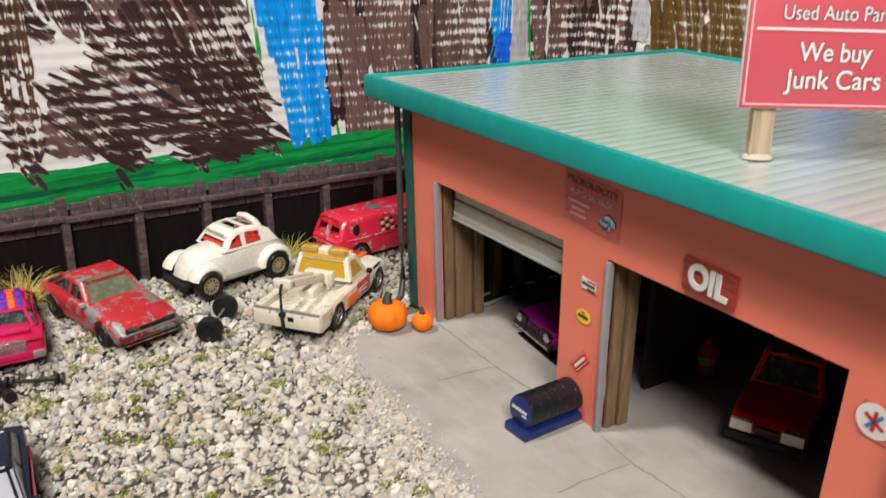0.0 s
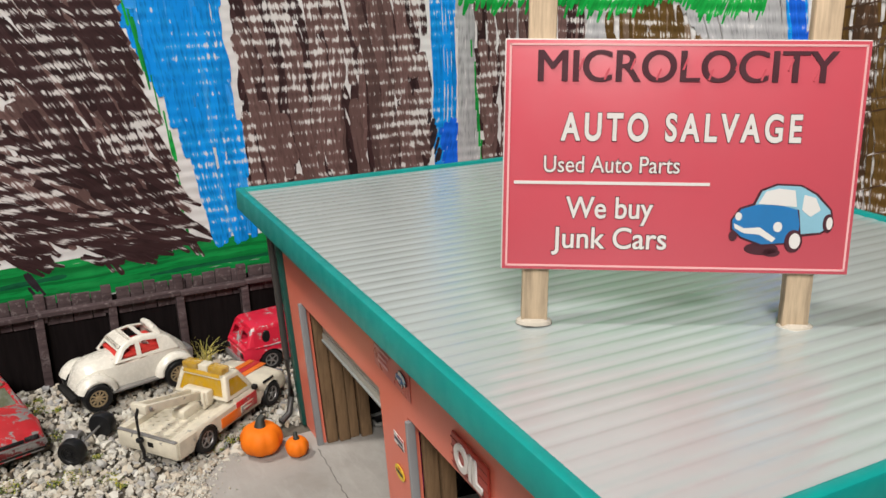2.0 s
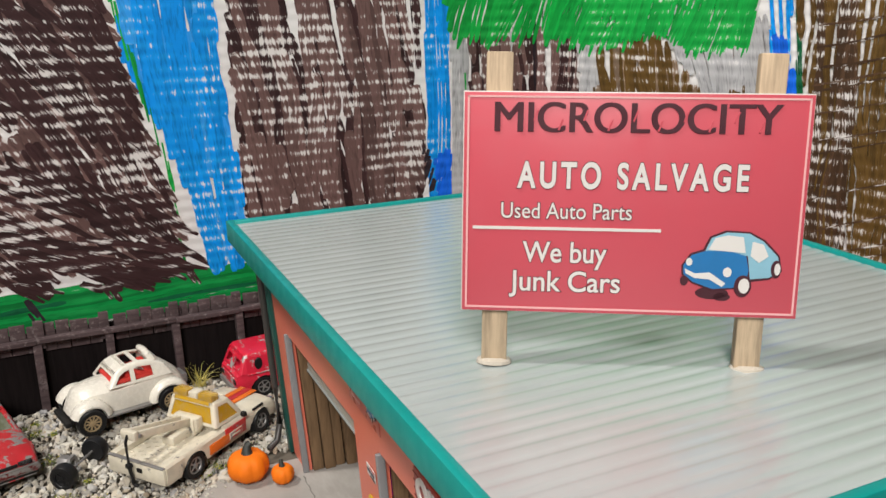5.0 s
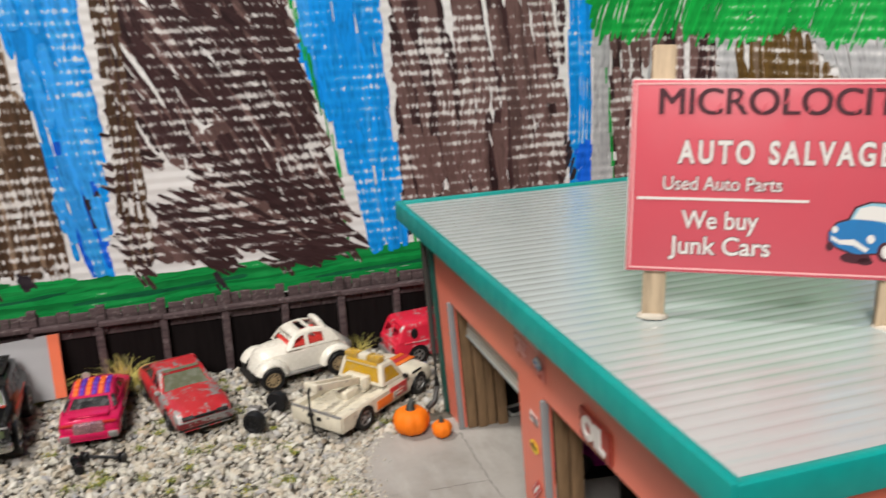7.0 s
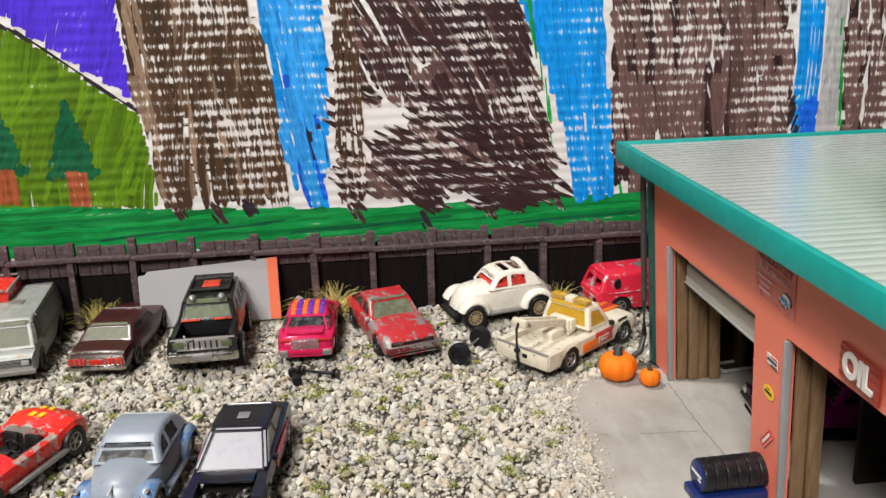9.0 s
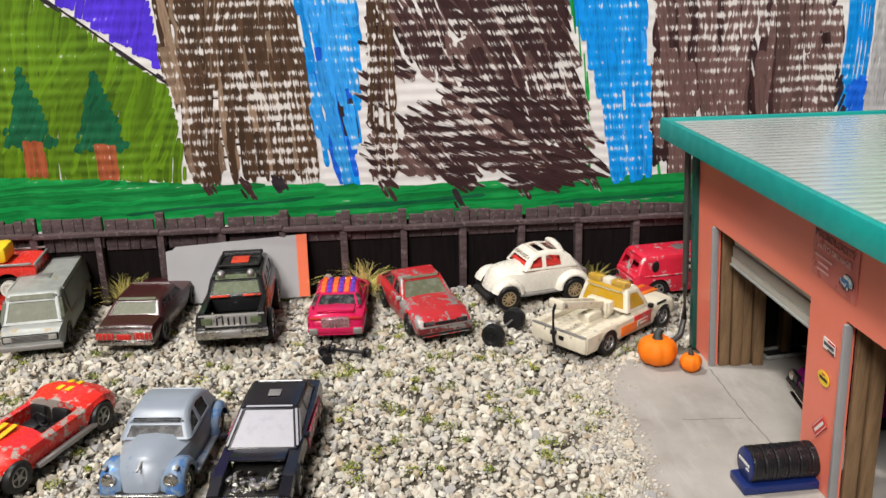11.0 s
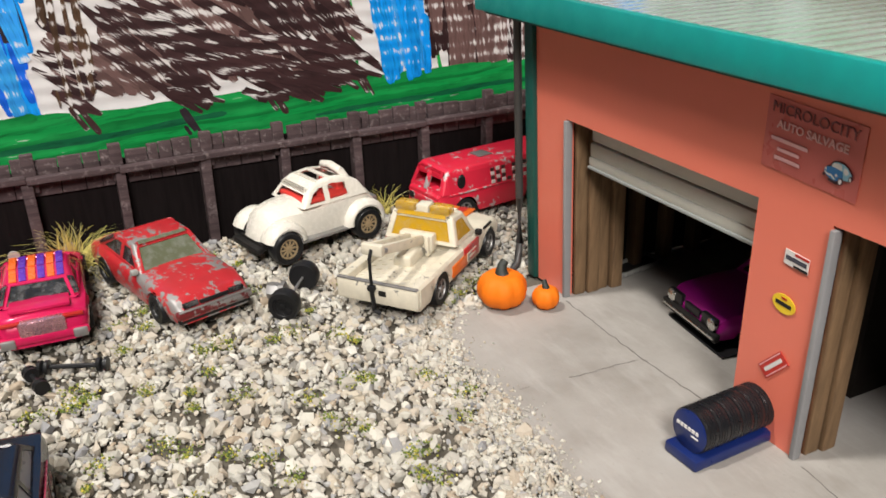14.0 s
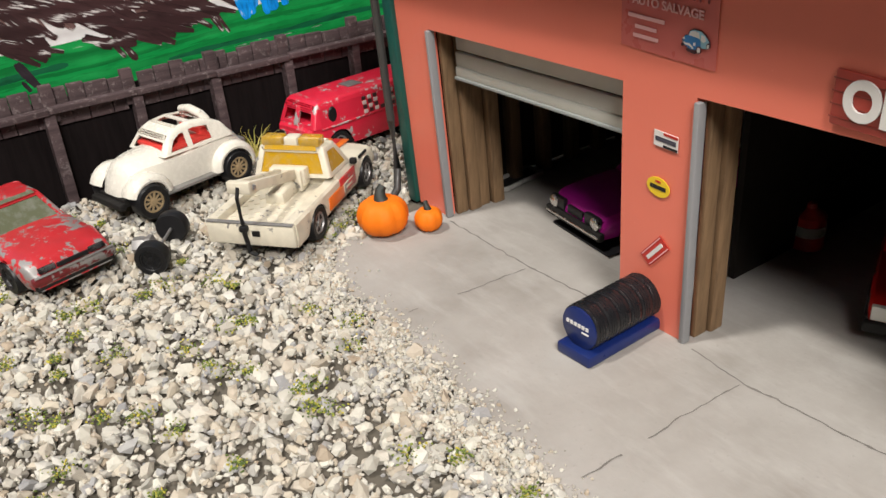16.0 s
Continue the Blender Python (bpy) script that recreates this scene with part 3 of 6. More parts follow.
def scribble(ink, poly, angle, width=3.2, gap=2.6, over=3.0, bend=4.0, swing=6.0, skip=0.0, loose=0.0, holes=()):
    """Fill an outline with hand-drawn strokes at an angle (degrees from level); loose strokes stop short and leave lens-shaped gaps."""
    bm = bmesh.new()
    c = Vector((sum(p[0] for p in poly) / len(poly), sum(p[1] for p in poly) / len(poly)))
    reach = max((Vector(p) - c).length for p in poly) + 5
    d0 = Vector((math.cos(radians(angle)), math.sin(radians(angle))))
    n0 = Vector((-d0.y, d0.x))
    s = -reach
    seed = random.uniform(0, 100)
    while s < reach:
        turn = radians(swing * noise.noise((s * 0.05, seed, 1.0)) + loose * random.uniform(-5, 5))
        d = Vector((d0.x * math.cos(turn) - d0.y * math.sin(turn), d0.x * math.sin(turn) + d0.y * math.cos(turn)))
        run, t, rest = [], -reach, 0
        while t < reach + 4:
            p = c + n0 * s + d * t
            p = p + n0 * bend * noise.noise((t * 0.02, s * 0.03, seed))
            inner = t < reach and inside(poly, p.x, p.y) and rest <= 0 and not any(inside(h, p.x, p.y) for h in holes)
            if inner and len(run) > 5 and random.random() < 0.07 * loose:
                inner, rest = False, random.randint(1, 4)
            rest -= 1
            if inner:
                run.append(p)
            elif run:
                if len(run) > 1 and random.random() >= skip:
                    layer[0] += 1
                    e0 = run[0] - d * random.uniform(0, over)
                    e1 = run[-1] + d * random.uniform(0, over)
                    ribbon(bm, [e0] + run + [e1], width * random.uniform(0.75, 1.25), 0.05 + 0.0009 * (layer[0] % 500))
                run = []
            t += 3.0
        s += gap * (random.uniform(1.5, 2.3) if random.random() < 0.16 * loose else random.uniform(0.55, 1.25))
    bmesh.ops.recalc_face_normals(bm, faces=bm.faces)
    part("pen_strokes", bm, INK[ink], backdrop, smooth=0)


random.seed(21)
scribble("violet", [(-230, 230), (-77, 230), (-77, 168), (-76, 140), (-74, 118), (-90, 129), (-112, 145), (-129, 159), (-142, 166), (-230, 200)], 70, 3.2, 2.0, 1.0)
scribble("lime", [(-230, 190), (-145, 163), (-126, 154), (-109, 142), (-93, 127), (-73, 113), (-70, 92), (-68, 60), (-230, 64)], 78, 3.4, 1.9, 1.5, 6)
scribble("lime", [(-160, 150), (-118, 138), (-84, 112), (-74, 66), (-160, 70)], 60, 3.4, 5.0, 4.0, 5, 24, 0.3)
scribble("dark", [(-146, 165), (-128, 156.5), (-108, 142.5), (-92, 128.5), (-73, 114.5), (-73, 112.5), (-92, 126), (-108, 140.5), (-128, 154.5), (-146, 162.5)], -38, 1.6, 1.2, 1.0, 1)
for cx, cz in ((-145, 84), (-109, 81), (-182, 88)):
    for k in range(5):
        w, z = 17 - 3.2 * k, cz + 7.2 * k
        scribble("fir", [(cx - w, z - 2), (cx + w, z - 3), (cx + w * 0.35, z + 11), (cx - w * 0.3, z + 11)], 62, 3.0, 1.9, 1.5)
    scribble("rust", [(cx - 4.5, cz - 19), (cx + 5, cz - 20), (cx + 5, cz + 1), (cx - 4.5, cz + 2)], 88, 2.6, 1.7, 1.0, 1)
scribble("umber_wash", [(-75, 215), (-20, 215), (-8, 143), (-4, 119), (-2, 64), (-64, 64), (-67, 95), (-72, 119)], 94, 6.0, 4.6, 3.0, 5, 8, loose=0.8)
scribble("blue_wash", [(-12, 215), (20, 215), (23, 164), (24, 121), (21, 56), (11, 57), (0, 101), (1, 137), (-4, 165)], 97, 6.0, 4.2, 1.0, 3, 5, loose=0.6)
scribble("umber", [(-77, 215), (-18, 215), (-12, 166), (-5, 143), (-2, 119), (0, 60), (-66, 60), (-68, 95), (-74, 119)], 93, 3.8, 2.8, 5.0, 5, 9, loose=0.5)
scribble("umber", [(-40, 200), (-16, 190), (-4, 119), (-2, 64), (-34, 64), (-45, 120)], 99, 4.0, 4.2, 5.0, 6, 10, loose=0.8)
scribble("umber", [(-66, 160), (-10, 160), (-4, 72), (-60, 70)], 4, 1.6, 5.8, 3.0, 1.5, 4)
scribble("blue", [(-16, 215), (22, 215), (25, 164), (26, 121), (23, 54), (9, 55), (-3, 101), (-2, 137), (-7, 165)], 97, 4.2, 2.5, 2.0, 3, 6, loose=0.35)
scribble("deep", [(4, 130), (20, 130), (22, 60), (12, 56), (2, 100)], 96, 3.2, 3.4, 2.0, 4)
scribble("dark", [(14, 102), (22, 102), (23, 80), (17, 82)], 100, 2.4, 3.4, 1.0, 2)
# thin first coat of ink under the cliffs and falls
scribble("brown_wash", [(33, 215), (122, 215), (130, 163), (144, 109), (152, 62), (124, 56), (31, 60), (32, 128)], 126, 6.0, 4.6, 5.0, 5, 14, loose=0.8, holes=([(33, 84), (48, 86), (70, 102), (72, 110), (58, 114), (36, 108)], [(86, 50), (103, 50), (99, 60), (88, 60)]))
scribble("brown_wash", [(180, 215), (283, 215), (283, 159), (286, 85), (262, 62), (205, 48), (194, 50), (184, 85)], 97, 6.0, 4.4, 4.0, 5, 10, loose=0.8)
scribble("brown_wash", [(313, 172), (386, 170), (396, 60), (322, 60)], 93, 6.0, 4.6, 4.0, 5, 10, loose=0.8)
scribble("umber_wash", [(404, 158), (445, 162), (484, 124), (485, 45), (400, 45)], 98, 6.0, 4.6, 4.0, 5, 10, loose=0.8)
scribble("blue_wash", [(132, 215), (172, 215), (174, 162), (180, 101), (184, 53), (165, 53), (154, 109), (136, 163)], 94, 6.0, 4.2, 1.0, 3, 5, loose=0.6)
# paper left bare inside the first cliff
CLEAR = ([(33, 86), (50, 88), (72, 103), (74, 112), (58, 117), (36, 110)], [(71, 119), (87, 126), (82, 136), (70, 131)], [(84, 50), (105, 50), (100, 63), (86, 61)], [(40, 50), (60, 50), (62, 64), (44, 68)])
scribble("brown", [(31, 215), (120, 215), (129, 163), (143, 109), (150, 70), (120, 80), (60, 118), (32, 128)], 118, 4.0, 2.9, 7.0, 5, 14, loose=0.9, holes=CLEAR)
scribble("brown", [(30, 130), (70, 118), (146, 92), (158, 56), (124, 50), (29, 55)], 146, 4.2, 3.5, 10.0, 5, 18, loose=1.0, holes=CLEAR)
scribble("brown", [(70, 85), (148, 68), (156, 56), (124, 49), (70, 52)], 162, 4.2, 4.2, 9.0, 4, 14, loose=0.8, holes=CLEAR)
scribble("brown", [(44, 200), (118, 200), (136, 120), (60, 150)], 134, 3.8, 6.5, 7.0, 5, 16, loose=1.0)
scribble("umber", [(30, 200), (42, 200), (44, 60), (30, 58)], 92, 2.4, 3.0, 3.0, 3)
scribble("blue", [(126, 215), (173, 215), (175, 162), (181, 101), (185, 51), (163, 51), (151, 109), (131, 163)], 94, 4.4, 2.7, 2.0, 3, 5, loose=0.35)
scribble("leaf", [(122, 215), (125, 215), (147, 110), (151, 58), (149, 58), (144, 110)], 96, 1.2, 1.6, 1.0, 1)
scribble("leaf", [(184, 80), (186, 80), (193, 42), (191, 42)], 100, 1.4, 1.6, 1.0, 1)
scribble("brown", [(178, 215), (284, 215), (284, 159), (287, 85), (262, 60), (205, 44), (192, 46), (182, 85)], 97, 4.0, 3.0, 7.0, 5, 14, loose=0.9)
scribble("brown", [(180, 215), (205, 215), (208, 60), (184, 62)], 92, 3.6, 2.4, 5.0, 5, 8)
scribble("brown", [(215, 215), (262, 215), (280, 90), (225, 80)], 108, 3.8, 6.6, 6.0, 7, 18, loose=1.0)
scribble("blue", [(286, 215), (301, 215), (302, 163), (302, 70), (289, 70), (288, 163)], 92, 2.6, 2.2, 2.0, 2)
scribble("deep", [(291, 102), (303, 108), (303, 72), (294, 72)], 80, 3.0, 2.2, 1.0, 2)
scribble("dark", [(284, 108), (288, 108), (294, 84), (288, 80)], 70, 2.6, 2.2, 2.0, 2)
scribble("grey", [(303, 175), (312, 175), (319, 60), (303, 60)], 90, 4.0, 2.8, 3.0, 1)
scribble("leaf", [(311, 150), (313, 150), (320, 75), (318, 75)], 92, 1.3, 1.6, 1.0, 1)
scribble("brown", [(312, 172), (338, 170), (345, 60), (322, 60)], 84, 4.2, 3.6, 6.0, 6, 14, loose=1.0)
scribble("grey", [(338, 172), (350, 170), (352, 110), (340, 110)], 88, 4.0, 2.6, 3.0, 2)
scribble("brown", [(347, 172), (386, 170), (398, 60), (342, 60)], 95, 4.2, 3.6, 6.0, 6, 14, loose=1.0)
scribble("dark", [(354, 185), (357, 185), (362, 110), (358, 110)], 92, 1.5, 2.0, 2.0, 3)
scribble("grey", [(388, 165), (402, 160), (402, 90), (392, 90)], 88, 4.0, 2.6, 3.0, 2)
scribble("olive", [(402, 158), (420, 166), (445, 164), (470, 140), (485, 124), (486, 45), (398, 45)], 98, 4.4, 3.5, 6.0, 6, 14, loose=1.0)
scribble("grey", [(446, 165), (536, 170), (590, -40), (486, -40), (486, 128)], 104, 5.5, 3.2, 4.0, 4, 12)
scribble("olive", [(500, 120), (520, 128), (532, 60), (488, 60)], 92, 3.8, 2.8, 4.0, 3)
scribble("leaf", [(293, 230), (530, 230), (522, 152), (477, 150), (449, 164), (404, 158), (359, 165), (302, 166)], 72, 3.6, 2.9, 7.0, 6, 16)
scribble("leaf", [(380, 200), (520, 200), (518, 160), (400, 166)], 150, 3.2, 6.0, 6.0, 6, 20)
scribble("blue", [(526, 230), (552, 230), (560, 118), (590, -40), (572, -40), (545, 118)], 101, 3.6, 5.2, 2.0, 2)
scribble("fir", [(552, 230), (557, 230), (577, 100), (596, -40), (591, -40), (570, 100)], 100, 2.2, 2.6, 2.0, 2)
scribble("deep", [(542, 160), (556, 156), (574, 90), (590, -40), (576, -40), (556, 90)], 102, 5.0, 3.4, 1.0, 2)
scribble("olive", [(558, 190), (640, 200), (900, 190), (960, -160), (598, -160), (592, 0), (576, 118)], 95, 6.0, 5.2, 9.0, 8, 12)
scribble("leaf", [(552, 215), (700, 204), (900, 215), (900, 260), (552, 260)], 8, 3.0, 3.4, 6.0, 6, 20)
scribble("umber", [(572, 190), (620, 190), (640, -140), (600, -140), (585, 100)], 96, 6.0, 6.0, 8.0, 8, 14)
scribble("olive", [(660, 190), (800, 190), (830, -140), (650, -140)], 82, 5.0, 10.0, 8.0, 8, 16)
scribble("umber", [(580, 170), (900, 170), (920, -140), (600, -140)], 3, 1.6, 9.0, 5.0, 2, 5, 0.3)
scribble("green", [(-260, 69), (-162, 66), (-66, 59), (49, 53), (120, 53), (190, 54), (340, 52), (340, 36), (200, 34), (49, 35), (-166, 38), (-260, 40)], 3, 3.6, 1.7, 6.0, 2, 3)
scribble("fir", [(-260, 60), (-66, 52), (49, 47), (340, 46), (340, 38), (-260, 46)], 2, 2.6, 5.5, 6.0, 2, 3, 0.3)
for bx, bz in ((75, 43), (110, 48), (-40, 54), (-22, 56), (36, 50), (150, 50), (-60, 56)):
    scribble("dark" if bx in (75, -22) else "brown", [(bx - 3, bz + 7), (bx + 3, bz + 7), (bx + 7, bz - 4), (bx + 1, bz - 4)], 118, 2.6, 2.2, 2.0, 1)
# ---- toy cars: x forward, y to the car's left, z up, in millimetres ----
def wheel(parent, x, y, r, w, rim_mat, label="", lugs=5, tyre=None):
    """A tyre with its rim as a part of it; the outer face looks away from the car's middle."""
    side = 1 if y > 0 else -1
    m = Matrix.Translation((x * MM, y * MM, r * MM)) @ Matrix.Rotation(-side * math.pi / 2, 4, "X")
    bm = bmesh.new()
    h = w / 2
    lathe(bm, [(r * 0.55, -h), (r * 0.92, -h), (r, -h * 0.6), (r, h * 0.6), (r * 0.92, h), (r * 0.66, h), (r * 0.60, h * 0.75), (r * 0.55, h * 0.7)], seg=28)
    t = part("wheel", recalc(bm), tyre or TYRE, parent, label, m=m)
    bm = bmesh.new()
    lathe(bm, [(r * 0.60, h * 0.2), (r * 0.62, h * 0.85), (r * 0.54, h * 0.9), (r * 0.48, h * 0.5), (r * 0.2, h * 0.45), (r * 0.17, h * 0.95), (r * 0.02, h * 1.0)], seg=20)
    for k in range(lugs):
        a = 2 * math.pi * k / lugs
        box(bm, (r * 0.33 * math.cos(a), r * 0.33 * math.sin(a), h * 0.62), (r * 0.34, r * 0.12, h * 0.3), 0, Matrix.Rotation(a, 4, "Z"))
    part("rim", recalc(bm), rim_mat, t)
    return t


def smooth_keys(keys, n):
    """Stations along the body, eased between the given ones."""
    keys = sorted(keys)
    xs = [k[0] for k in keys]
    out = []
    for x in np.linspace(xs[0], xs[-1], n):
        out.append([x] + [float(np.interp(x, xs, [k[j] for k in keys])) for j in range(1, len(keys[0]))])
    for _ in range(2):
        cp = [r[:] for r in out]
        for i in range(1, n - 1):
            for j in range(1, len(keys[0])):
                out[i][j] = 0.25 * cp[i - 1][j] + 0.5 * cp[i][j] + 0.25 * cp[i + 1][j]
    return out


def body_shell(keys, sill, arches, n=56, crown=0.8, shoulder=0.88, tuck=0.93):
    """Lower body. keys: (x, top, half width); arches: (x, radius) cut into the flanks."""
    bm = bmesh.new()
    rings = []
    for x, zt, hw in smooth_keys(keys, n):
        low = sill
        for ax, ar, az in arches:
            if abs(x - ax) < ar:
                low = max(low, az + math.sqrt(ar * ar - (x - ax) ** 2))
        low = min(low, zt - 1.0)
        h = zt - sill
        half = [(hw * tuck, sill), (hw * 0.985, sill + 0.28 * h), (hw, sill + 0.52 * h), (hw * 0.985, sill + 0.74 * h), (hw * 0.95, sill + 0.88 * h), (hw * shoulder, zt - 0.02 * h), (hw * 0.5, zt + crown * 0.75), (0, zt + crown)]
        half = [(y, max(z, low)) for y, z in half]
        rings.append([(x, y, z) for y, z in half] + [(x, -y, z) for y, z in half[-2::-1]])
    loft(bm, rings)
    bmesh.ops.remove_doubles(bm, verts=bm.verts, dist=0.02)
    return recalc(bm)


def cabin(car, outline, hw0, hw1, mat, panes, pillars=(), bevel=1.0, inset=0.9, open_sides=False, front=True, back=True, roof_hole=False, sides=True, name="cabin", smooth=50, solid_behind=-999.0):
    """Upper body from a side outline [(x, z), ...], front base first. Window openings are cut in and panes set back in them."""
    bm = bmesh.new()
    z0, z1 = outline[0][1], max(z for _, z in outline)

    def hw(z):
        return hw0 + (hw1 - hw0) * max(0.0, (z - z0) / (z1 - z0))
    L = [bm.verts.new((x, hw(z), z)) for x, z in outline]
    R = [bm.verts.new((x, -hw(z), z)) for x, z in outline]
    bm.faces.new(L)
    bm.faces.new(R[::-1])
    for i in range(len(outline) - 1):
        bm.faces.new((L[i], R[i], R[i + 1], L[i + 1]))
    recalc(bm)
    for p in pillars:
        bmesh.ops.bisect_plane(bm, geom=bm.verts[:] + bm.edges[:] + bm.faces[:], plane_co=(p, 0, 0), plane_no=(1, 0, 0), dist=0.001)
    flat = [e for e in bm.edges if len(e.link_faces) == 2 and e.calc_face_angle(0) < 0.01 and abs(e.link_faces[0].normal.y) < 0.5]
    bmesh.ops.dissolve_edges(bm, edges=flat, use_verts=False)
    sharp = [e for e in bm.edges if len(e.link_faces) == 2 and e.calc_face_angle(0) > 0.35]
    bmesh.ops.bevel(bm, geom=sharp, offset=bevel, segments=3, affect="EDGES", profile=0.5, clamp_overlap=True)
    bm.normal_update()
    wins = []
    ends = [outline[0], outline[1]], [outline[-2], outline[-1]]
    for f in bm.faces:
        c, nrm = f.calc_center_median(), f.normal
        if f.calc_area() < 7:
            continue
        if abs(nrm.y) > 0.8 and (not sides or c.x < solid_behind):
            continue
        if abs(nrm.y) > 0.8:
            wins.append((f, "side_window"))
        elif front and nrm.x > 0.25 and nrm.z < 0.97 and min(ends[0][0][0], ends[0][1][0]) - 0.2 <= c.x:
            wins.append((f, "windscreen"))
        elif back and nrm.x < -0.12 and c.x <= max(ends[1][0][0], ends[1][1][0]) + 0.2:
            wins.append((f, "rear_window"))
        elif roof_hole and nrm.z > 0.97 and c.x < 1:
            wins.append((f, "sunroof"))
    made = []
    for f, nm in wins:
        bmesh.ops.inset_individual(bm, faces=[f], thickness=inset, depth=0.0, use_even_offset=True)
        bmesh.ops.inset_individual(bm, faces=[f], thickness=0.12, depth=-0.55, use_even_offset=True)
        made.append((nm, [v.co.copy() for v in f.verts], f))
    bmesh.ops.delete(bm, geom=[f for _, _, f in made], context="FACES_ONLY")
    part(name, bm, mat, car, smooth=smooth)
    for nm, pts, _ in made:
        if nm == "sunroof" or (open_sides and nm in ("side_window", "windscreen", "rear_window")):
            continue
        b = bmesh.new()
        b.faces.new([b.verts.new(p) for p in pts])
        r = bmesh.ops.extrude_face_region(b, geom=b.faces[:])
        b.normal_update()
        b.faces.ensure_lookup_table()
        nv = b.faces[0].normal.copy()
        bmesh.ops.translate(b, vec=nv * -0.3, verts=[g for g in r["geom"] if isinstance(g, bmesh.types.BMVert)])
        part(nm, recalc(b), panes.get(nm, GLASS_DARK), car, smooth=0)


def bar(car, name, c, s, mat, bevel=0.4, label="", m=None):
    return part(name, boxed(c, s, bevel, m), mat, car, label)


def lens(car, name, c, r, mat, axis="X", depth=0.8):
    bm = bmesh.new()
    m = Matrix.Translation(c) @ (Matrix.Rotation(math.pi / 2 * (1 if axis == "X" else -1), 4, "Y"))
    lathe(bm, [(r, -depth), (r, 0.1), (r * 0.8, depth * 0.5), (r * 0.35, depth * 0.8), (0.02, depth * 0.85)], m, 16)
    return part(name, recalc(bm), mat, car)


def seats(car, x, hw, z, mat):
    for y in (-hw * 0.45, hw * 0.45):
        bm = bmesh.new()
        box(bm, (x, y, z + 1.2), (6.5, hw * 0.62, 2.6), 0.8)
        box(bm, (x - 3.2, y, z + 4.2), (2.2, hw * 0.62, 7.0), 0.8, Matrix.Rotation(-0.2, 4, "Y"))
        part("seat", bm, mat, car)


def base(car, L0, L1, hw, z=3.2, h=3.4):
    part("chassis", boxed(((L0 + L1) / 2, 0, z + h / 2), (L1 - L0, hw * 2, h), 0.5), CHASSIS, car)


def axle_pair(car, xf, xr, y, rf, rr, w, rim, label="", lugs=5):
    for x, r in ((xf, rf), (xr, rr)):
        for s in (1, -1):
            wheel(car, x, s * y, r, w, rim, label, lugs)


def stand(x, y, heading, z=0.0022, pitch=0.0, roll=0.0, size=1.0):
    return pose(x, y, z, roll, pitch, heading) @ Matrix.Diagonal((size, size, size, 1))


# -- red fastback coupe, front to the yard --
def coupe():
    car = thing("toy_car", "red die-cast coupe with paint chipped to grey metal", "toy car", stand(0.0515, 0.3485, -74, size=0.97))
    red = paint("coupe_red", (0.42, 0.020, 0.026), 0.66, 0.34, seed=1.3, dirt=0.3)
    part("body", body_shell([(-36, 9.5, 12.5), (-34.5, 13.2, 14), (-24, 14.2, 14.8), (0, 13.8, 15), (14, 13.4, 15), (27, 12.2, 14.6), (33, 10.8, 13.8), (36, 7.5, 12.6)], 3.6, ((22, 6.6, 4.6), (-20, 6.6, 4.6)), crown=0.6), red, car)
    cabin(car, [(9.5, 13.3), (0.5, 21.2), (-12.5, 21.4), (-27, 14.4)], 13.4, 10.6, red, {"windscreen": GLASS_PALE, "side_window": GLASS_DARK, "rear_window": GLASS_DARK}, (-6.5,))
    base(car, -34, 34, 11.5)
    axle_pair(car, 22, -20, 12.9, 5.4, 5.6, 4.2, BLACK)
    bar(car, "front_bumper", (35.2, 0, 6.9), (3.2, 27.6, 2.8), paint("coupe_bumper", (0.13, 0.012, 0.014), 0.4, 0.4, seed=1.9), 1.0)
    bar(car, "front_spoiler", (34.8, 0, 4.6), (2.6, 26.0, 1.8), CHASSIS, 0.6)
    bar(car, "bumper_line", (36.3, 0, 8.5), (1.2, 26.2, 0.5), METAL, 0.2)
    for s in (1, -1):
        bar(car, "headlight", (35.2, s * 8.3, 9.9), (1.4, 5.4, 1.7), GLASS_DARK, 0.3, "blackened headlight")
        bar(car, "mirror", (8.2, s * 14.6, 14.3), (2.4, 2.6, 1.9), LAMP_GREY, 0.6)
    bar(car, "grille", (35.6, 0, 9.8), (1.0, 10.5, 1.3), BLACK, 0.3)
    bar(car, "rear_bumper", (-35.6, 0, 6.5), (2.2, 26, 4), CHASSIS, 0.8)
    return car


# -- small beetle saloons; wing() is the round mudguard over a wheel --
def wing(car, x, y, r, w, mat, stretch=1.14, label="", a0=-8, a1=188):
    s = 1 if y > 0 else -1
    bm = bmesh.new()
    rings = []
    for k in range(19):
        a = radians(a0 + (a1 - a0) * k / 18)
        ring = []
        for t, dr in ((-0.62, 0.3), (-0.2, 1.5), (0.25, 1.4), (0.42, 0.6), (0.5, -0.6), (0.47, -1.4)):
            rr = r + dr
            ring.append((x + rr * stretch * math.cos(a), y + s * w * t, r * 0.98 + rr * math.sin(a) * 1.02))
        rings.append(ring)
    loft(bm, rings, caps=False)
    part("mudguard", recalc(bm), mat, car, label)


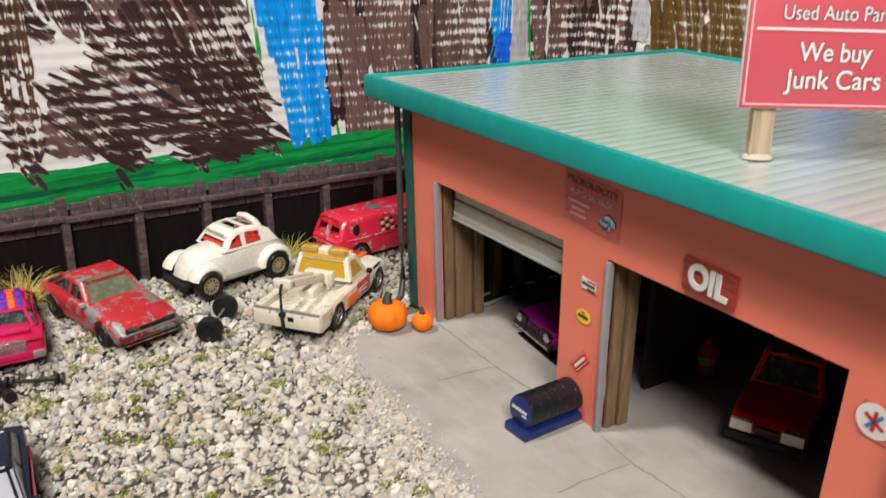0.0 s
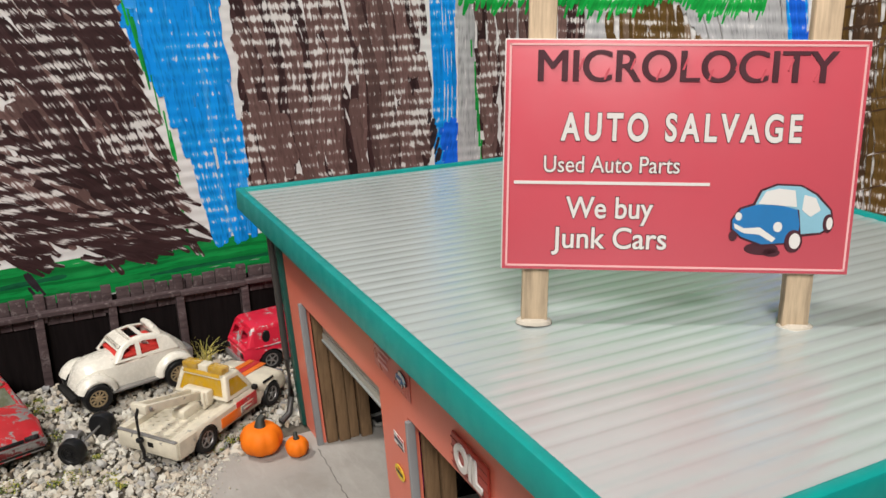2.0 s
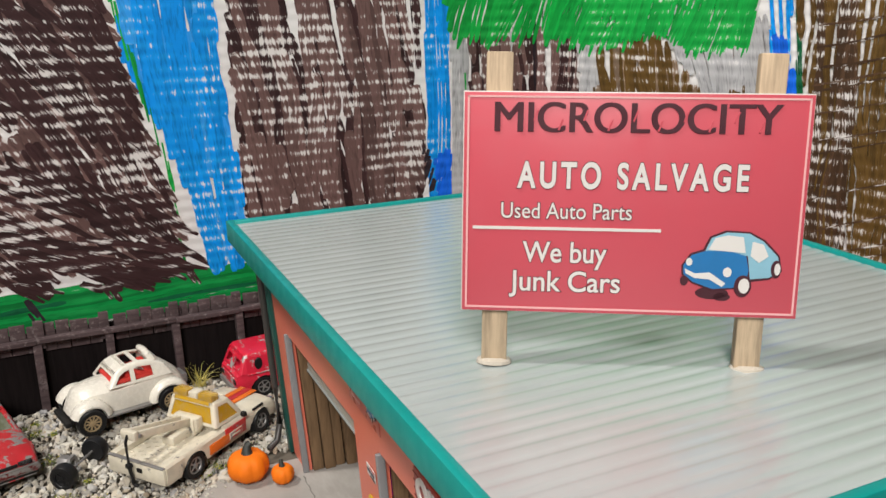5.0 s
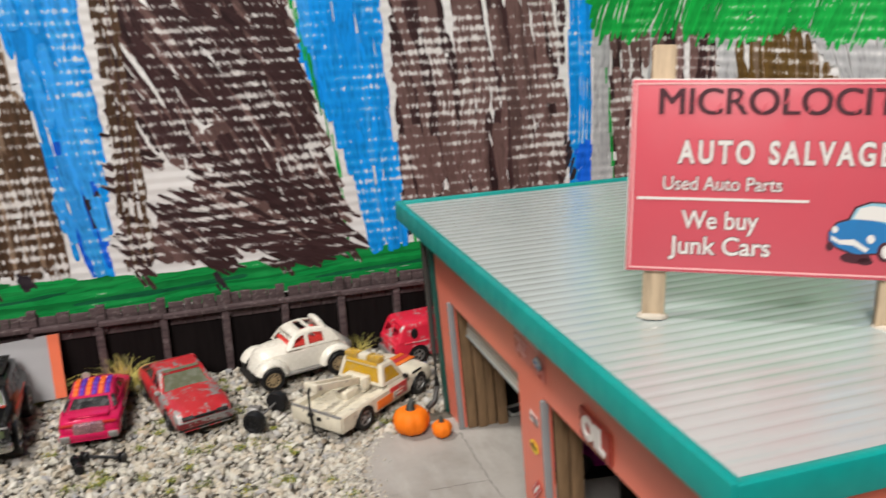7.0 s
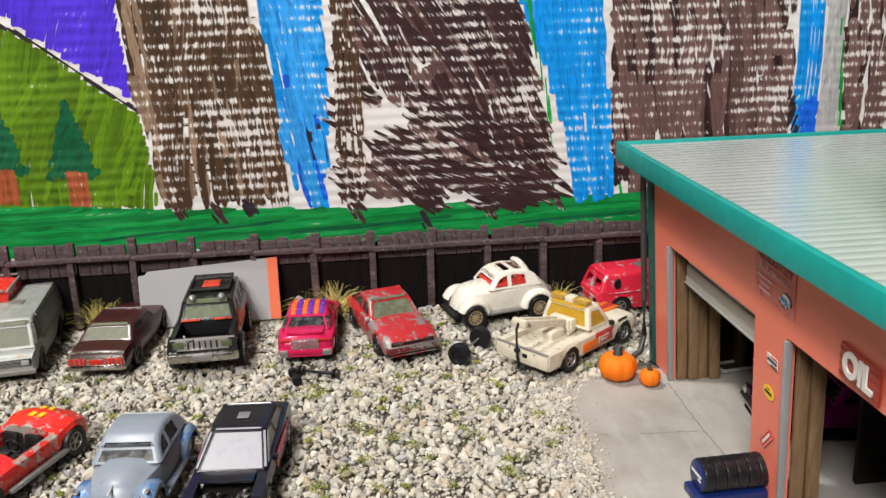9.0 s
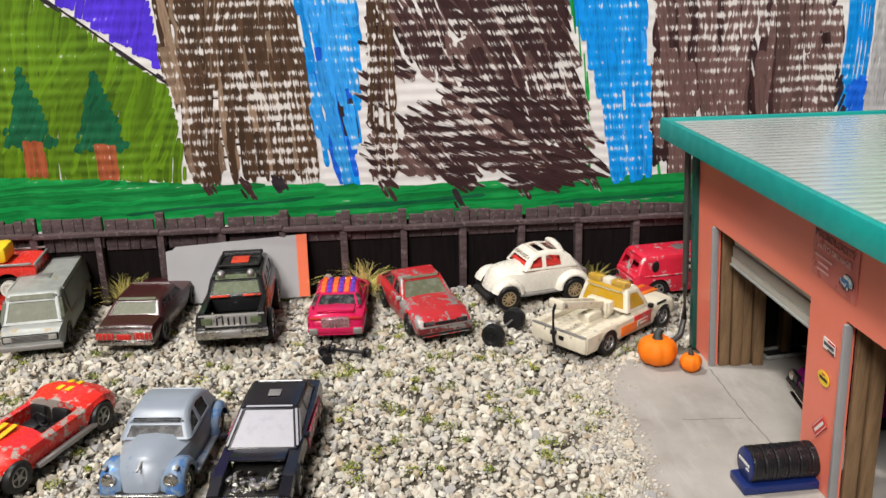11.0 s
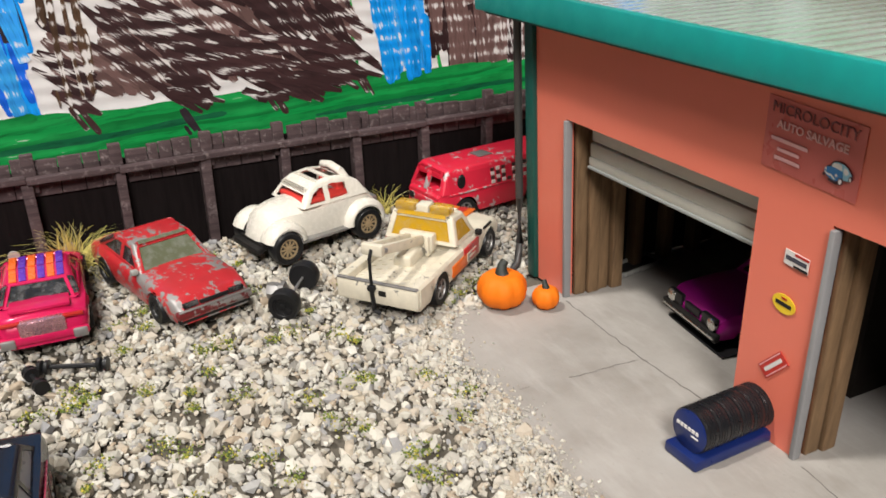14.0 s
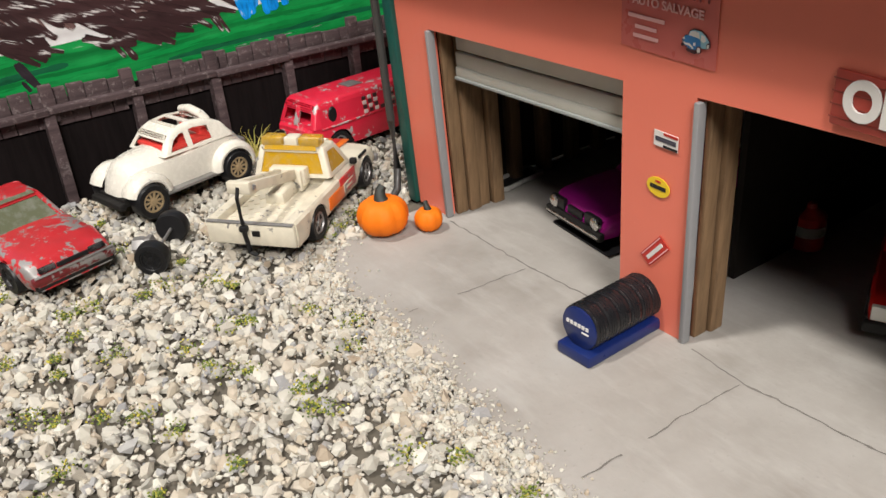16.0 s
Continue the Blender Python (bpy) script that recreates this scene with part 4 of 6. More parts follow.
def beetle(name, label, m, body, roof_mat, wing_mat, big=0.0, interior=None, panes=None, opened=False):
    car = thing(name, label, "toy car", m)
    d = big
    up = d + (2.0 if opened else 0.6)
    part("body", body_shell([(-30, 8 + d, 6.5), (-27, 13.4 + d, 9.5), (-20, 17.4 + up, 12), (-10, 16.4 + up, 12.8), (2, 15.4 + up, 12.8), (9, 15.4 + up, 12), (17, 15.0 + up, 9.8), (22.5, 13.4 + up, 8.2), (25.6, 9.6 + d, 6.2), (26.8, 6.5 + d, 5.2)], 4.6 + d, ((19, 6.4, 5 + d), (-18, 6.8, 5 + d)), crown=1.9, shoulder=0.74), body, car)
    pts = [(9.6, 15.6 + up), (5.0, 21.6 + d), (1.2, 23.6 + d), (-6, 24.4 + d), (-13, 23.4 + d), (-18.5, 20.8 + d), (-22.0, 15.2 + up)]
    if opened:
        pts = [(x, z if k in (0, 6) else z + 2.2) for k, (x, z) in enumerate(pts)]
    cabin(car, pts, 12.4, 9.2, roof_mat, panes or {}, (-2.6, -13.6), 1.3, 1.0 if opened else 0.9, opened, True, not opened, opened, solid_behind=-14.0, smooth=70)
    base(car, -27, 27, 8.5, 3.4 + d)
    bar(car, "running_board", (0.5, 13.2, 5.2 + d), (24, 3.4, 1.4), METAL if opened else body, 0.5)
    bar(car, "running_board", (0.5, -13.2, 5.2 + d), (24, 3.4, 1.4), METAL if opened else body, 0.5)
    rw = 6.6 if opened else 5.6
    for s in (1, -1):
        wing(car, 18.6, s * (11.6 if opened else 10.8), rw + 0.8, 8.0 if opened else 7.0, wing_mat, 1.06, "", 18 if opened else -8, 176 if opened else 188)
        wing(car, -18.5, s * (12.0 if opened else 11.6), rw + 1.1, 8.4 if opened else 7.4, wing_mat, 1.1, "", -4 if opened else -8, 186 if opened else 188)
        if opened:
            bar(car, "front_seat", (-1.5, s * 4.8, 18.6 + up), (3.4, 6.2, 6.0), interior, 1.5, "", Matrix.Rotation(-0.15, 4, "Y"))
        else:
            lens(car, "headlight", (26.4, s * 10.2, 11.0 + d), 2.3, CHROME)
            bar(car, "indicator", (23.5, s * 11.8, 14.0 + d), (2.6, 1.4, 0.8), METAL, 0.35)
    if opened:
        bar(car, "rear_seat", (-12, 0, 18.2 + up), (4, 15, 4.4), interior, 1.5)
        bar(car, "cabin_tub", (-3.5, 0, 16.8 + up), (21, 20.4, 2.2), interior, 0.8)
        bar(car, "front_bumper", (28.4, 0, 6.0), (3.0, 20, 2.6), CHASSIS, 0.6)
        bm = bmesh.new()
        tube(bm, [(-14.0, -7.4, 24.2 + d), (-12.8, -6.2, 27.0 + d), (-12.4, 0, 28.2 + d), (-12.8, 6.2, 27.0 + d), (-14.0, 7.4, 24.2 + d)], 1.7)
        part("folded_roof", bm, roof_mat, car)
        bar(car, "rear_engine", (-29, 0, 9.0 + d), (5, 10, 5), METAL, 0.8)
        for x in (19.5, -18.5):
            for s in (1, -1):
                wheel(car, x, s * 13.6, 6.6, 6.6, GOLD, "wide tyre on tan rim", 10)
    else:
        bar(car, "front_bumper", (28.6, 0, 6.4), (1.6, 25, 1.8), CHROME, 0.6)
        bar(car, "rear_bumper", (-30.4, 0, 6.6), (1.6, 26, 1.8), CHROME, 0.6)
        bar(car, "steering_wheel", (4, 4.5, 16.0), (0.8, 5, 4), BLACK, 0.3)
        seats(car, -3, 11, 11, BLACK)
        bar(car, "bonnet_line", (18.6, 0, 16.1), (17, 0.7, 0.6), METAL, 0.2, "", Matrix.Rotation(0.17, 4, "Y"))
        axle_pair(car, 19.5, -18.5, 11.4, 5.6, 5.8, 4.4, CHROME)
    return car


# -- recovery truck with boom and light bar --
def tow_truck():
    car = thing("toy_tow_truck", "cream die-cast tow truck with amber lights and orange stripes", "toy truck", stand(0.1374, 0.3160, 38.5) @ Matrix.Diagonal((1, 1.05, 1, 1)))
    cream = paint("truck_cream", (0.64, 0.59, 0.47), 0.34, 0.36, seed=4.1, dirt=0.3, scale=300, under=(0.20, 0.19, 0.18))
    orange, red = paint("truck_orange", (0.75, 0.16, 0.015), 0.3, 0.35, seed=2.2), paint("truck_red", (0.50, 0.03, 0.03), 0.45, 0.35, seed=2.9)
    part("body", body_shell([(-2, 14.6, 14.6), (8, 14.4, 14.6), (22, 13.8, 14.6), (31, 12.8, 14.2), (34, 10.5, 13.4), (35, 7.5, 12.8)], 4.2, ((22, 6.6, 5.0),), 34, crown=0.6), cream, car)
    for s in (1, -1):
        bm = bmesh.new()
        rings = []
        for x in np.linspace(-36, -1.5, 36):
            low = 4.8
            if abs(x + 20.5) < 6.8:
                low = max(low, 5.0 + math.sqrt(6.8 ** 2 - (x + 20.5) ** 2))
            rings.append([(x, s * 14.2, low), (x, s * 14.8, max(low, 8)), (x, s * 14.6, 12.4), (x, s * 13.8, 13.2), (x, s * 10.8, 13.2), (x, s * 10.5, 12.4), (x, s * 10.5, 9)])
        loft(bm, rings, caps=True)
        part("bed_side", recalc(bm), cream, car)
    bar(car, "bed_floor", (-18.5, 0, 10.2), (35, 21.4, 1.4), cream, 0.2)
    bar(car, "tailgate", (-36.3, 0, 8.8), (2.0, 28.6, 7.4), cream, 0.7)
    bar(car, "tail_lip", (-36.6, 0, 12.6), (1.6, 28.0, 0.6), METAL, 0.2)
    bar(car, "tail_mark", (-37.4, -2, 9.4), (0.5, 2.6, 1.9), CHASSIS, 0.2)
    bm = bmesh.new()
    for ix in range(11):
        for iy in range(7):
            if (ix + iy) % 2 == 0:
                box(bm, (-34 + ix * 2.0, -9 + iy * 3.0, 11.05), (1.1, 1.7, 0.35), 0, Matrix.Rotation(0.6, 4, "Z"))
    part("tread_plate", bm, cream, car, smooth=0)
    bar(car, "winch_bed", (-13, 0, 12.6), (13, 6.4, 4.0), cream, 0.7)
    bar(car, "winch_block", (-6.8, 0, 15.8), (4.2, 12.5, 6.2), cream, 0.9)
    for s in (1, -1):
        bar(car, "boom_arm", (-21.5, s * 2.4, 20.4), (34, 1.6, 3.4), cream, 0.5, "", Matrix.Rotation(0.27, 4, "Y"))
        bar(car, "boom_post", (-7.5, s * 4.5, 15), (5, 1.6, 7.5), cream, 0.6)
    bar(car, "boom_head", (-38.0, 0, 25.0), (2.6, 7.4, 4.0), cream, 0.7)
    bar(car, "boom_pin", (-36.5, 0, 24.6), (1.4, 8.4, 1.4), METAL, 0.4)
    bm = bmesh.new()
    tube(bm, [(-39.0, 0, 25.4), (-40.2, 0.2, 22.6), (-40.2, 0, 13)], 0.6, 8)
    box(bm, (-40.2, 0, 12.4), (2.2, 2.6, 2.0), 0.6)
    tube(bm, [(-40.2, 0, 12), (-39.6, 0.3, 9.6), (-38.9, 0.4, 7.2), (-38.9, 0.2, 3.8), (-38.2, -1.6, 2.6)], 0.75, 8)
    part("tow_hook", bm, BLACK, car)
    cabin(car, [(12.0, 14.2), (5.6, 24.0), (-3.0, 24.6), (-5.6, 14.6)], 13.4, 11.0, cream, {"windscreen": GLASS_AMBER, "rear_window": GLASS_AMBER, "side_window": GLASS_AMBER}, (), 0.9, 1.2)
    bar(car, "light_bar", (-0.5, 0, 25.8), (5.0, 4.6, 3.2), cream, 0.6)
    for s in (1, -1):
        bar(car, "beacon", (-0.8, s * 6.4, 25.9), (5.2, 7.4, 3.4), GLASS_AMBER, 0.9, "amber plastic beacon")
        bar(car, "beacon_core", (-0.8, s * 6.4, 25.3), (3.2, 5.4, 1.2), METAL, 0.3)
        bar(car, "flank_stripe", (-6, s * 14.85, 8.2), (12, 0.5, 4.2), orange, 0.1)
        bar(car, "flank_panel", (4.5, s * 14.75, 9.6), (13, 0.5, 6.0), red, 0.1)
        bar(car, "plate_frame", (4, s * 14.95, 8.6), (8, 0.5, 3.2), cream, 0.1)
        bar(car, "plate_panel", (4, s * 15.1, 8.6), (7.2, 0.5, 2.5), red, 0.1)
        bar(car, "plate_writing", (4, s * 15.25, 8.6), (5.2, 0.4, 0.8), cream, 0.05)
        bar(car, "mirror", (9.5, s * 15.4, 15.0), (2.0, 2.2, 2.0), CHASSIS, 0.4)
        bar(car, "headlight", (35.3, s * 9.5, 9.3), (1, 4.2, 2.4), CHROME, 0.3)
        bar(car, "vent_row", (20, s * 14.55, 13.4), (7, 0.6, 1.0), CHASSIS, 0.1)
    for y, w, mt in ((-4.2, 2.6, orange), (-1.2, 3.0, red), (2.0, 2.6, orange)):
        bar(car, "hood_stripe", (20.5, y, 14.65), (22, w, 0.5), mt, 0.1, "", Matrix.Rotation(0.05, 4, "Y"))
    base(car, -34, 33, 10.3, 3.2, 5.6)
    bar(car, "front_bumper", (35.4, 0, 6), (2.2, 28, 3), METAL, 0.6)
    axle_pair(car, 22, -20.5, 12.7, 5.6, 5.8, 4.4, METAL)
    return car


# -- vans --
def van(name, label, m, mat, glass_map, checks=False, L=32.0, hw=13.2, H=25.0):
    car = thing(name, label, "toy van", m)
    nose = [(L - 14, 14.6, hw), (L - 5, 13.2, hw - 0.3), (L - 1, 12.0, hw - 1.0), (L, 9.5, hw - 1.6)] if not checks else [(L - 4, 14.6, hw), (L - 1, 14.2, hw - 0.6), (L, 12.5, hw - 1.2)]
    part("body", body_shell([(-L, 13.2, hw - 1), (-L + 2, 14.6, hw)] + nose, 3.6, ((L - 13, 6.4, 4.8), (-L + 14, 6.4, 4.8)), crown=0.3, shoulder=0.95), mat, car)
    pts = [(L - 6.5, 13.8), (L - 13.5, H - 1.5), (L - 16, H), (-L + 3, H), (-L + 0.8, H - 1.5), (-L + 0.4, 13.8)]
    if checks:
        pts = [(L - 1.2, 13.8), (L - 4.2, H - 1.6), (L - 6.5, H), (-L + 3, H), (-L + 0.8, H - 1.5), (-L + 0.4, 13.8)]
    cabin(car, pts, hw - 0.4, hw - 2.4, mat, glass_map, (L - 19.5,) if not checks else (), 1.1, 1.3, checks, True, False, sides=not checks)
    if checks:
        bar(car, "window_divider", (L - 2.6, 0, 17.6), (1.4, 2.4, 8.0), mat, 0.4, "", Matrix.Rotation(-0.36, 4, "Y"))
    # blank steel panels over the rear flanks
    for s in (1, -1):
        x0, x1 = -L + 1.2, (L - 20.5 if not checks else L - 5)
        bm = bmesh.new()
        rings = []
        for x in np.linspace(x0, x1, 12):
            rings.append([(x, s * (hw + 0.05 - 0.18 * k), 13.2 + (H - 15.2) * k / 8) for k in range(9)])
        loft(bm, rings, caps=False)
        part("side_panel", recalc(bm), mat, car)
        bar(car, "belt_rib", ((x0 + x1) / 2, s * (hw + 0.1), 13.4), (x1 - x0, 0.7, 0.7), mat, 0.2)
    base(car, -L + 2, L - 2, hw - 2)
    bar(car, "front_bumper", (L + 0.3, 0, 5.2), (2.0, hw * 1.95, 2.6), METAL, 0.6)
    bar(car, "grille", (L - 0.2, 0, 9.4), (1.2, hw * 1.7, 3.4), CHASSIS if not checks else mat, 0.3, "" if checks else "worn chrome grille")
    for k in range(5):
        if not checks:
            bar(car, "grille_bar", (L + 0.4, 0, 8.2 + 0.62 * k), (0.6, hw * 1.2, 0.24), METAL, 0.08)
    for s in (1, -1):
        bar(car, "headlight", (L + 0.3, s * hw * 0.68, 9.5), (0.9, 3.6, 2.6), LAMP_GREY if not checks else CHASSIS, 0.5)
    bar(car, "roof_vent", (-2 if not checks else 3, 0, H + 0.2), (7, 7, 0.7), METAL, 0.2)
    axle_pair(car, L - 13, -L + 14, hw - 2.2, 5.3, 5.4, 4.2, METAL if checks else BLACK)
    if checks:
        blk, wht = paint("van_black_check", (0.05, 0.02, 0.02), 0.4, 0.4, seed=6), paint("van_white_check", (0.62, 0.55, 0.52), 0.4, 0.4, seed=7)
        for s in (1, -1):
            for ix in range(13):
                for iz in range(4):
                    r = random.random()
                    if r > 0.24:
                        bar(car, "check_mark", (-L + 4 + ix * 2.9, s * (hw + 0.15 - 0.34 * (iz * 0.95 + 0.4)), 14.9 + iz * 1.75), (1.9, 0.45, 1.5), blk if (ix + iz) % 2 else wht, 0.1)
            bm = bmesh.new()
            lathe(bm, [(2.2, -0.4), (2.6, 0.0), (2.2, 0.5), (0.05, 0.4)], Matrix.Translation((L - 11, s * (hw - 0.6), 18)) @ Matrix.Rotation(-s * math.pi / 2, 4, "X") @ Matrix.Diagonal((0.8, 1.25, 1, 1)), 18)
            part("porthole", recalc(bm), BLACK, car)
    return car


# -- rear-engined coupe, tail to the yard --
def rear_coupe():
    car = thing("toy_car", "magenta die-cast coupe with orange and violet roof stripes", "toy car", stand(0.0120, 0.3515, 87, size=0.97))
    mag = paint("coupe_magenta", (0.56, 0.012, 0.085), 0.22, 0.22, 0.15, seed=8.8, dirt=0.12)
    part("body", body_shell([(-32, 8, 11), (-30, 12.6, 13.4), (-20, 14.6, 14.4), (-8, 13.8, 13.6), (8, 13.4, 13.4), (22, 11.8, 13.6), (30, 9.4, 12.4), (33, 6.5, 10.5)], 3.6, ((20, 6.2, 4.6), (-19, 6.6, 4.8)), crown=0.9, shoulder=0.82), mag, car)
    cabin(car, [(11, 13.4), (2, 19.8), (-7, 20.2), (-14, 18.4), (-24, 14.2)], 12.6, 9.2, mag, {}, (-3,), 1.3, 1.1, False, True, True)
    base(car, -30, 30, 10.5)
    for k, y in enumerate((-7.2, -4.3, -1.4, 1.4, 4.3, 7.2)):
        bar(car, "roof_stripe", (-2.4, y, 20.4), (9.5, 2.3, 0.5), (paint("stripe_violet", (0.10, 0.03, 0.34), 0.2, 0.3) if k % 2 == 0 else paint("stripe_orange", (0.72, 0.13, 0.02), 0.2, 0.3)), 0.1)
        bar(car, "rear_stripe", (-10.8, y, 19.4), (6.4, 2.2, 0.5), (paint("stripe_violet", (0.10, 0.03, 0.34), 0.2, 0.3) if k % 2 == 0 else paint("stripe_orange", (0.72, 0.13, 0.02), 0.2, 0.3)), 0.1, "", Matrix.Rotation(-0.26, 4, "Y"))
    bar(car, "engine_lid", (-25, 0, 14.6), (8, 18, 1.4), mag, 0.6)
    bar(car, "rear_crush", (-31.2, 0, 9.4), (3.2, 14, 6.4), simple("bare_crumpled_foil", (0.66, 0.35, 0.40), 0.25, 0.8, 0.3, 500, 0.9), 1.0, "crumpled bare metal tail panel")
    bar(car, "tail_strip", (-31.4, 0, 12.0), (1.6, 24.5, 1.0), TAIL_RED, 0.3)
    bar(car, "rear_bumper", (-31.8, 0, 6.4), (2.6, 26.5, 2.8), mag, 0.8)
    for s in (1, -1):
        bar(car, "bumper_pad", (-32.6, s * 10.5, 6.0), (2, 4.4, 3.2), METAL, 0.6)
        lens(car, "headlight", (30.5, s * 9.6, 10.2), 2.1, LAMP_GREY)
    axle_pair(car, 20, -19, 12.2, 5.2, 5.4, 4.4, BLACK)
    return car


# -- black off-roader with its bonnet gone --
def off_roader():
    car = thing("toy_truck", "black die-cast off-road truck with red flanks and no bonnet", "toy truck", stand(-0.0365, 0.3465, -88, size=1.06))
    blk, red = paint("off_roader_black", (0.012, 0.012, 0.013), 0.24, 0.17, seed=3.3, dirt=0.1), paint("off_roader_red", (0.55, 0.05, 0.02), 0.45, 0.35, seed=5.2, under=(0.05, 0.04, 0.04))
    for s in (1, -1):
        bm = bmesh.new()
        rings = []
        for x in np.linspace(-30, 30, 50):
            low = 6.5
            for ax in (18.5, -18):
                if abs(x - ax) < 7.4:
                    low = max(low, 6.5 + math.sqrt(7.4 ** 2 - (x - ax) ** 2))
            top = 18.2 if x < 28 else 17.0
            rings.append([(x, s * 14.0, low), (x, s * 14.6, max(low, 12)), (x, s * 14.4, 16.6), (x, s * 13.2, top), (x, s * 11.2, top), (x, s * 11.0, 12)])
        loft(bm, rings)
        part("flank", recalc(bm), [blk, red][0 if s > 0 else 0], car)
        bar(car, "flank_graphic", (-6, s * 14.5, 14.0), (30, 0.5, 4.2), red, 0.1)
    bar(car, "engine_bay_floor", (18, 0, 9), (20, 22, 1), BLACK, 0.2)
    bar(car, "bulkhead", (8.5, 0, 14.5), (1.6, 23, 7.4), BLACK, 0.3)
    bar(car, "nose_panel", (28.6, 0, 14.6), (2.4, 27.6, 5.4), paint("off_roader_nose", (0.03, 0.028, 0.025), 0.75, 0.3, seed=14), 0.6, "worn black nose with grille")
    for k in range(6):
        bar(car, "grille_bar", (29.9, -6 + 2.4 * k, 14.6), (0.5, 0.7, 3.4), CHASSIS, 0.1)
    for s in (1, -1):
        bar(car, "headlight", (29.9, s * 10.2, 14.8), (0.7, 4.6, 3.2), GLASS_GREEN, 0.4)
    bar(car, "front_bumper", (31.4, 0, 9.6), (3.0, 30, 3.8), CHROME, 0.7)
    bar(car, "winch", (32.8, 0, 10.2), (2.2, 9, 3.4), METAL, 0.7)
    cabin(car, [(9.5, 18), (4.0, 25.6), (-28, 25.8), (-29.4, 18)], 13.0, 11.2, blk, {"windscreen": GLASS_GREEN}, (-5.5, -17), 1.0, 1.3)
    bar(car, "roof_panel", (-16.5, 0, 26.2), (20, 18, 0.7), blk, 0.3)
    bm = bmesh.new()
    for a, b in (((-6, -9), (-6, 9)), ((-27, -9), (-27, 9)), ((-6, -9), (-27, -9)), ((-6, 9), (-27, 9))):
        tube(bm, [(a[0], a[1], 27.2), (b[0], b[1], 27.2)], 0.6, 8)
    part("roof_rack", bm, CHASSIS, car)
    bar(car, "roof_emblem", (-16, 0, 26.7), (9, 8, 0.5), red, 0.2, "scuffed red roof marking")
    for s in (-1, 1):
        lens(car, "roof_lamp", (4.5, s * 6.5, 26.6), 1.7, METAL, depth=1.6)
        bar(car, "scuttle_mark", (10.0, s * 7, 18.5), (2.0, 8, 0.5), red, 0.2)
    base(car, -29, 29, 11, 6, 4)
    axle_pair(car, 18.5, -18, 13.4, 7.4, 7.4, 5.6, CHROME, "knobbly black tyre", 6)
    return car


# -- long saloon, tail to the yard --
def saloon(name, label, m, mat, glass_mat, tail=True, L=35.5, hw=13.6, H=18.8, nose_lamps=None):
    car = thing(name, label, "toy car", m)
    part("body", body_shell([(-L, 9.0, hw - 1.4), (-L + 1.5, 12.4, hw - 0.6), (-L + 12, 13.2, hw), (0, 13.0, hw + 0.3), (L - 14, 12.6, hw), (L - 3, 11.6, hw - 0.5), (L, 8.0, hw - 1.2)], 3.8, ((L - 14, 6.2, 4.6), (-L + 15, 6.2, 4.6)), crown=0.4, shoulder=0.93), mat, car)
    cabin(car, [(L - 25, 12.9), (L - 31, H), (-L + 21, H), (-L + 13, 13.2)], hw - 0.8, hw - 3.2, mat, {"windscreen": glass_mat, "rear_window": glass_mat, "side_window": GLASS_DARK}, (-5.0,), 0.9, 1.0)
    base(car, -L + 2, L - 2, hw - 2.2)
    bar(car, "rear_bumper", (-L - 0.6, 0, 5.4), (2.0, hw * 2 - 1.6, 1.6), CHROME, 0.4)
    bar(car, "tail_panel", (-L - 0.1, 0, 8.6), (1.2, hw * 1.84, 4.0), CHROME, 0.3, "chrome tail panel with red lamps")
    bar(car, "number_plate", (-L - 0.9, 0, 8.4), (0.6, 6.5, 2.6), TAIL_RED, 0.2)
    for s in (1, -1):
        bar(car, "tail_lamp", (-L - 0.7, s * hw * 0.62, 8.6), (0.7, 8.2, 3.2), TAIL_RED, 0.3)
        for k in range(4):
            bar(car, "lamp_rib", (-L - 1.1, s * (hw * 0.62 + (k - 1.5) * 2.0), 8.6), (0.3, 0.4, 3.0), CHROME, 0.1)
        bar(car, "headlight", (L - 0.2, s * hw * 0.62, 9.2), (1.6, 7.0, 3.8), nose_lamps or LAMP_GREY, 0.3)
    bar(car, "trim_line", (-L + 0.6, 0, 12.6), (0.6, hw * 1.8, 0.5), CHROME, 0.2)
    bar(car, "front_bumper", (L + 0.5, 0, 5.6), (2.2, hw * 2, 2.8), CHASSIS, 0.6)
    bar(car, "grille", (L - 0.2, 0, 8.8), (1.2, hw * 0.55, 2.6), BLACK, 0.3)
    axle_pair(car, L - 14, -L + 15, hw - 1.8, 5.3, 5.4, 4.2, BLACK)
    return car


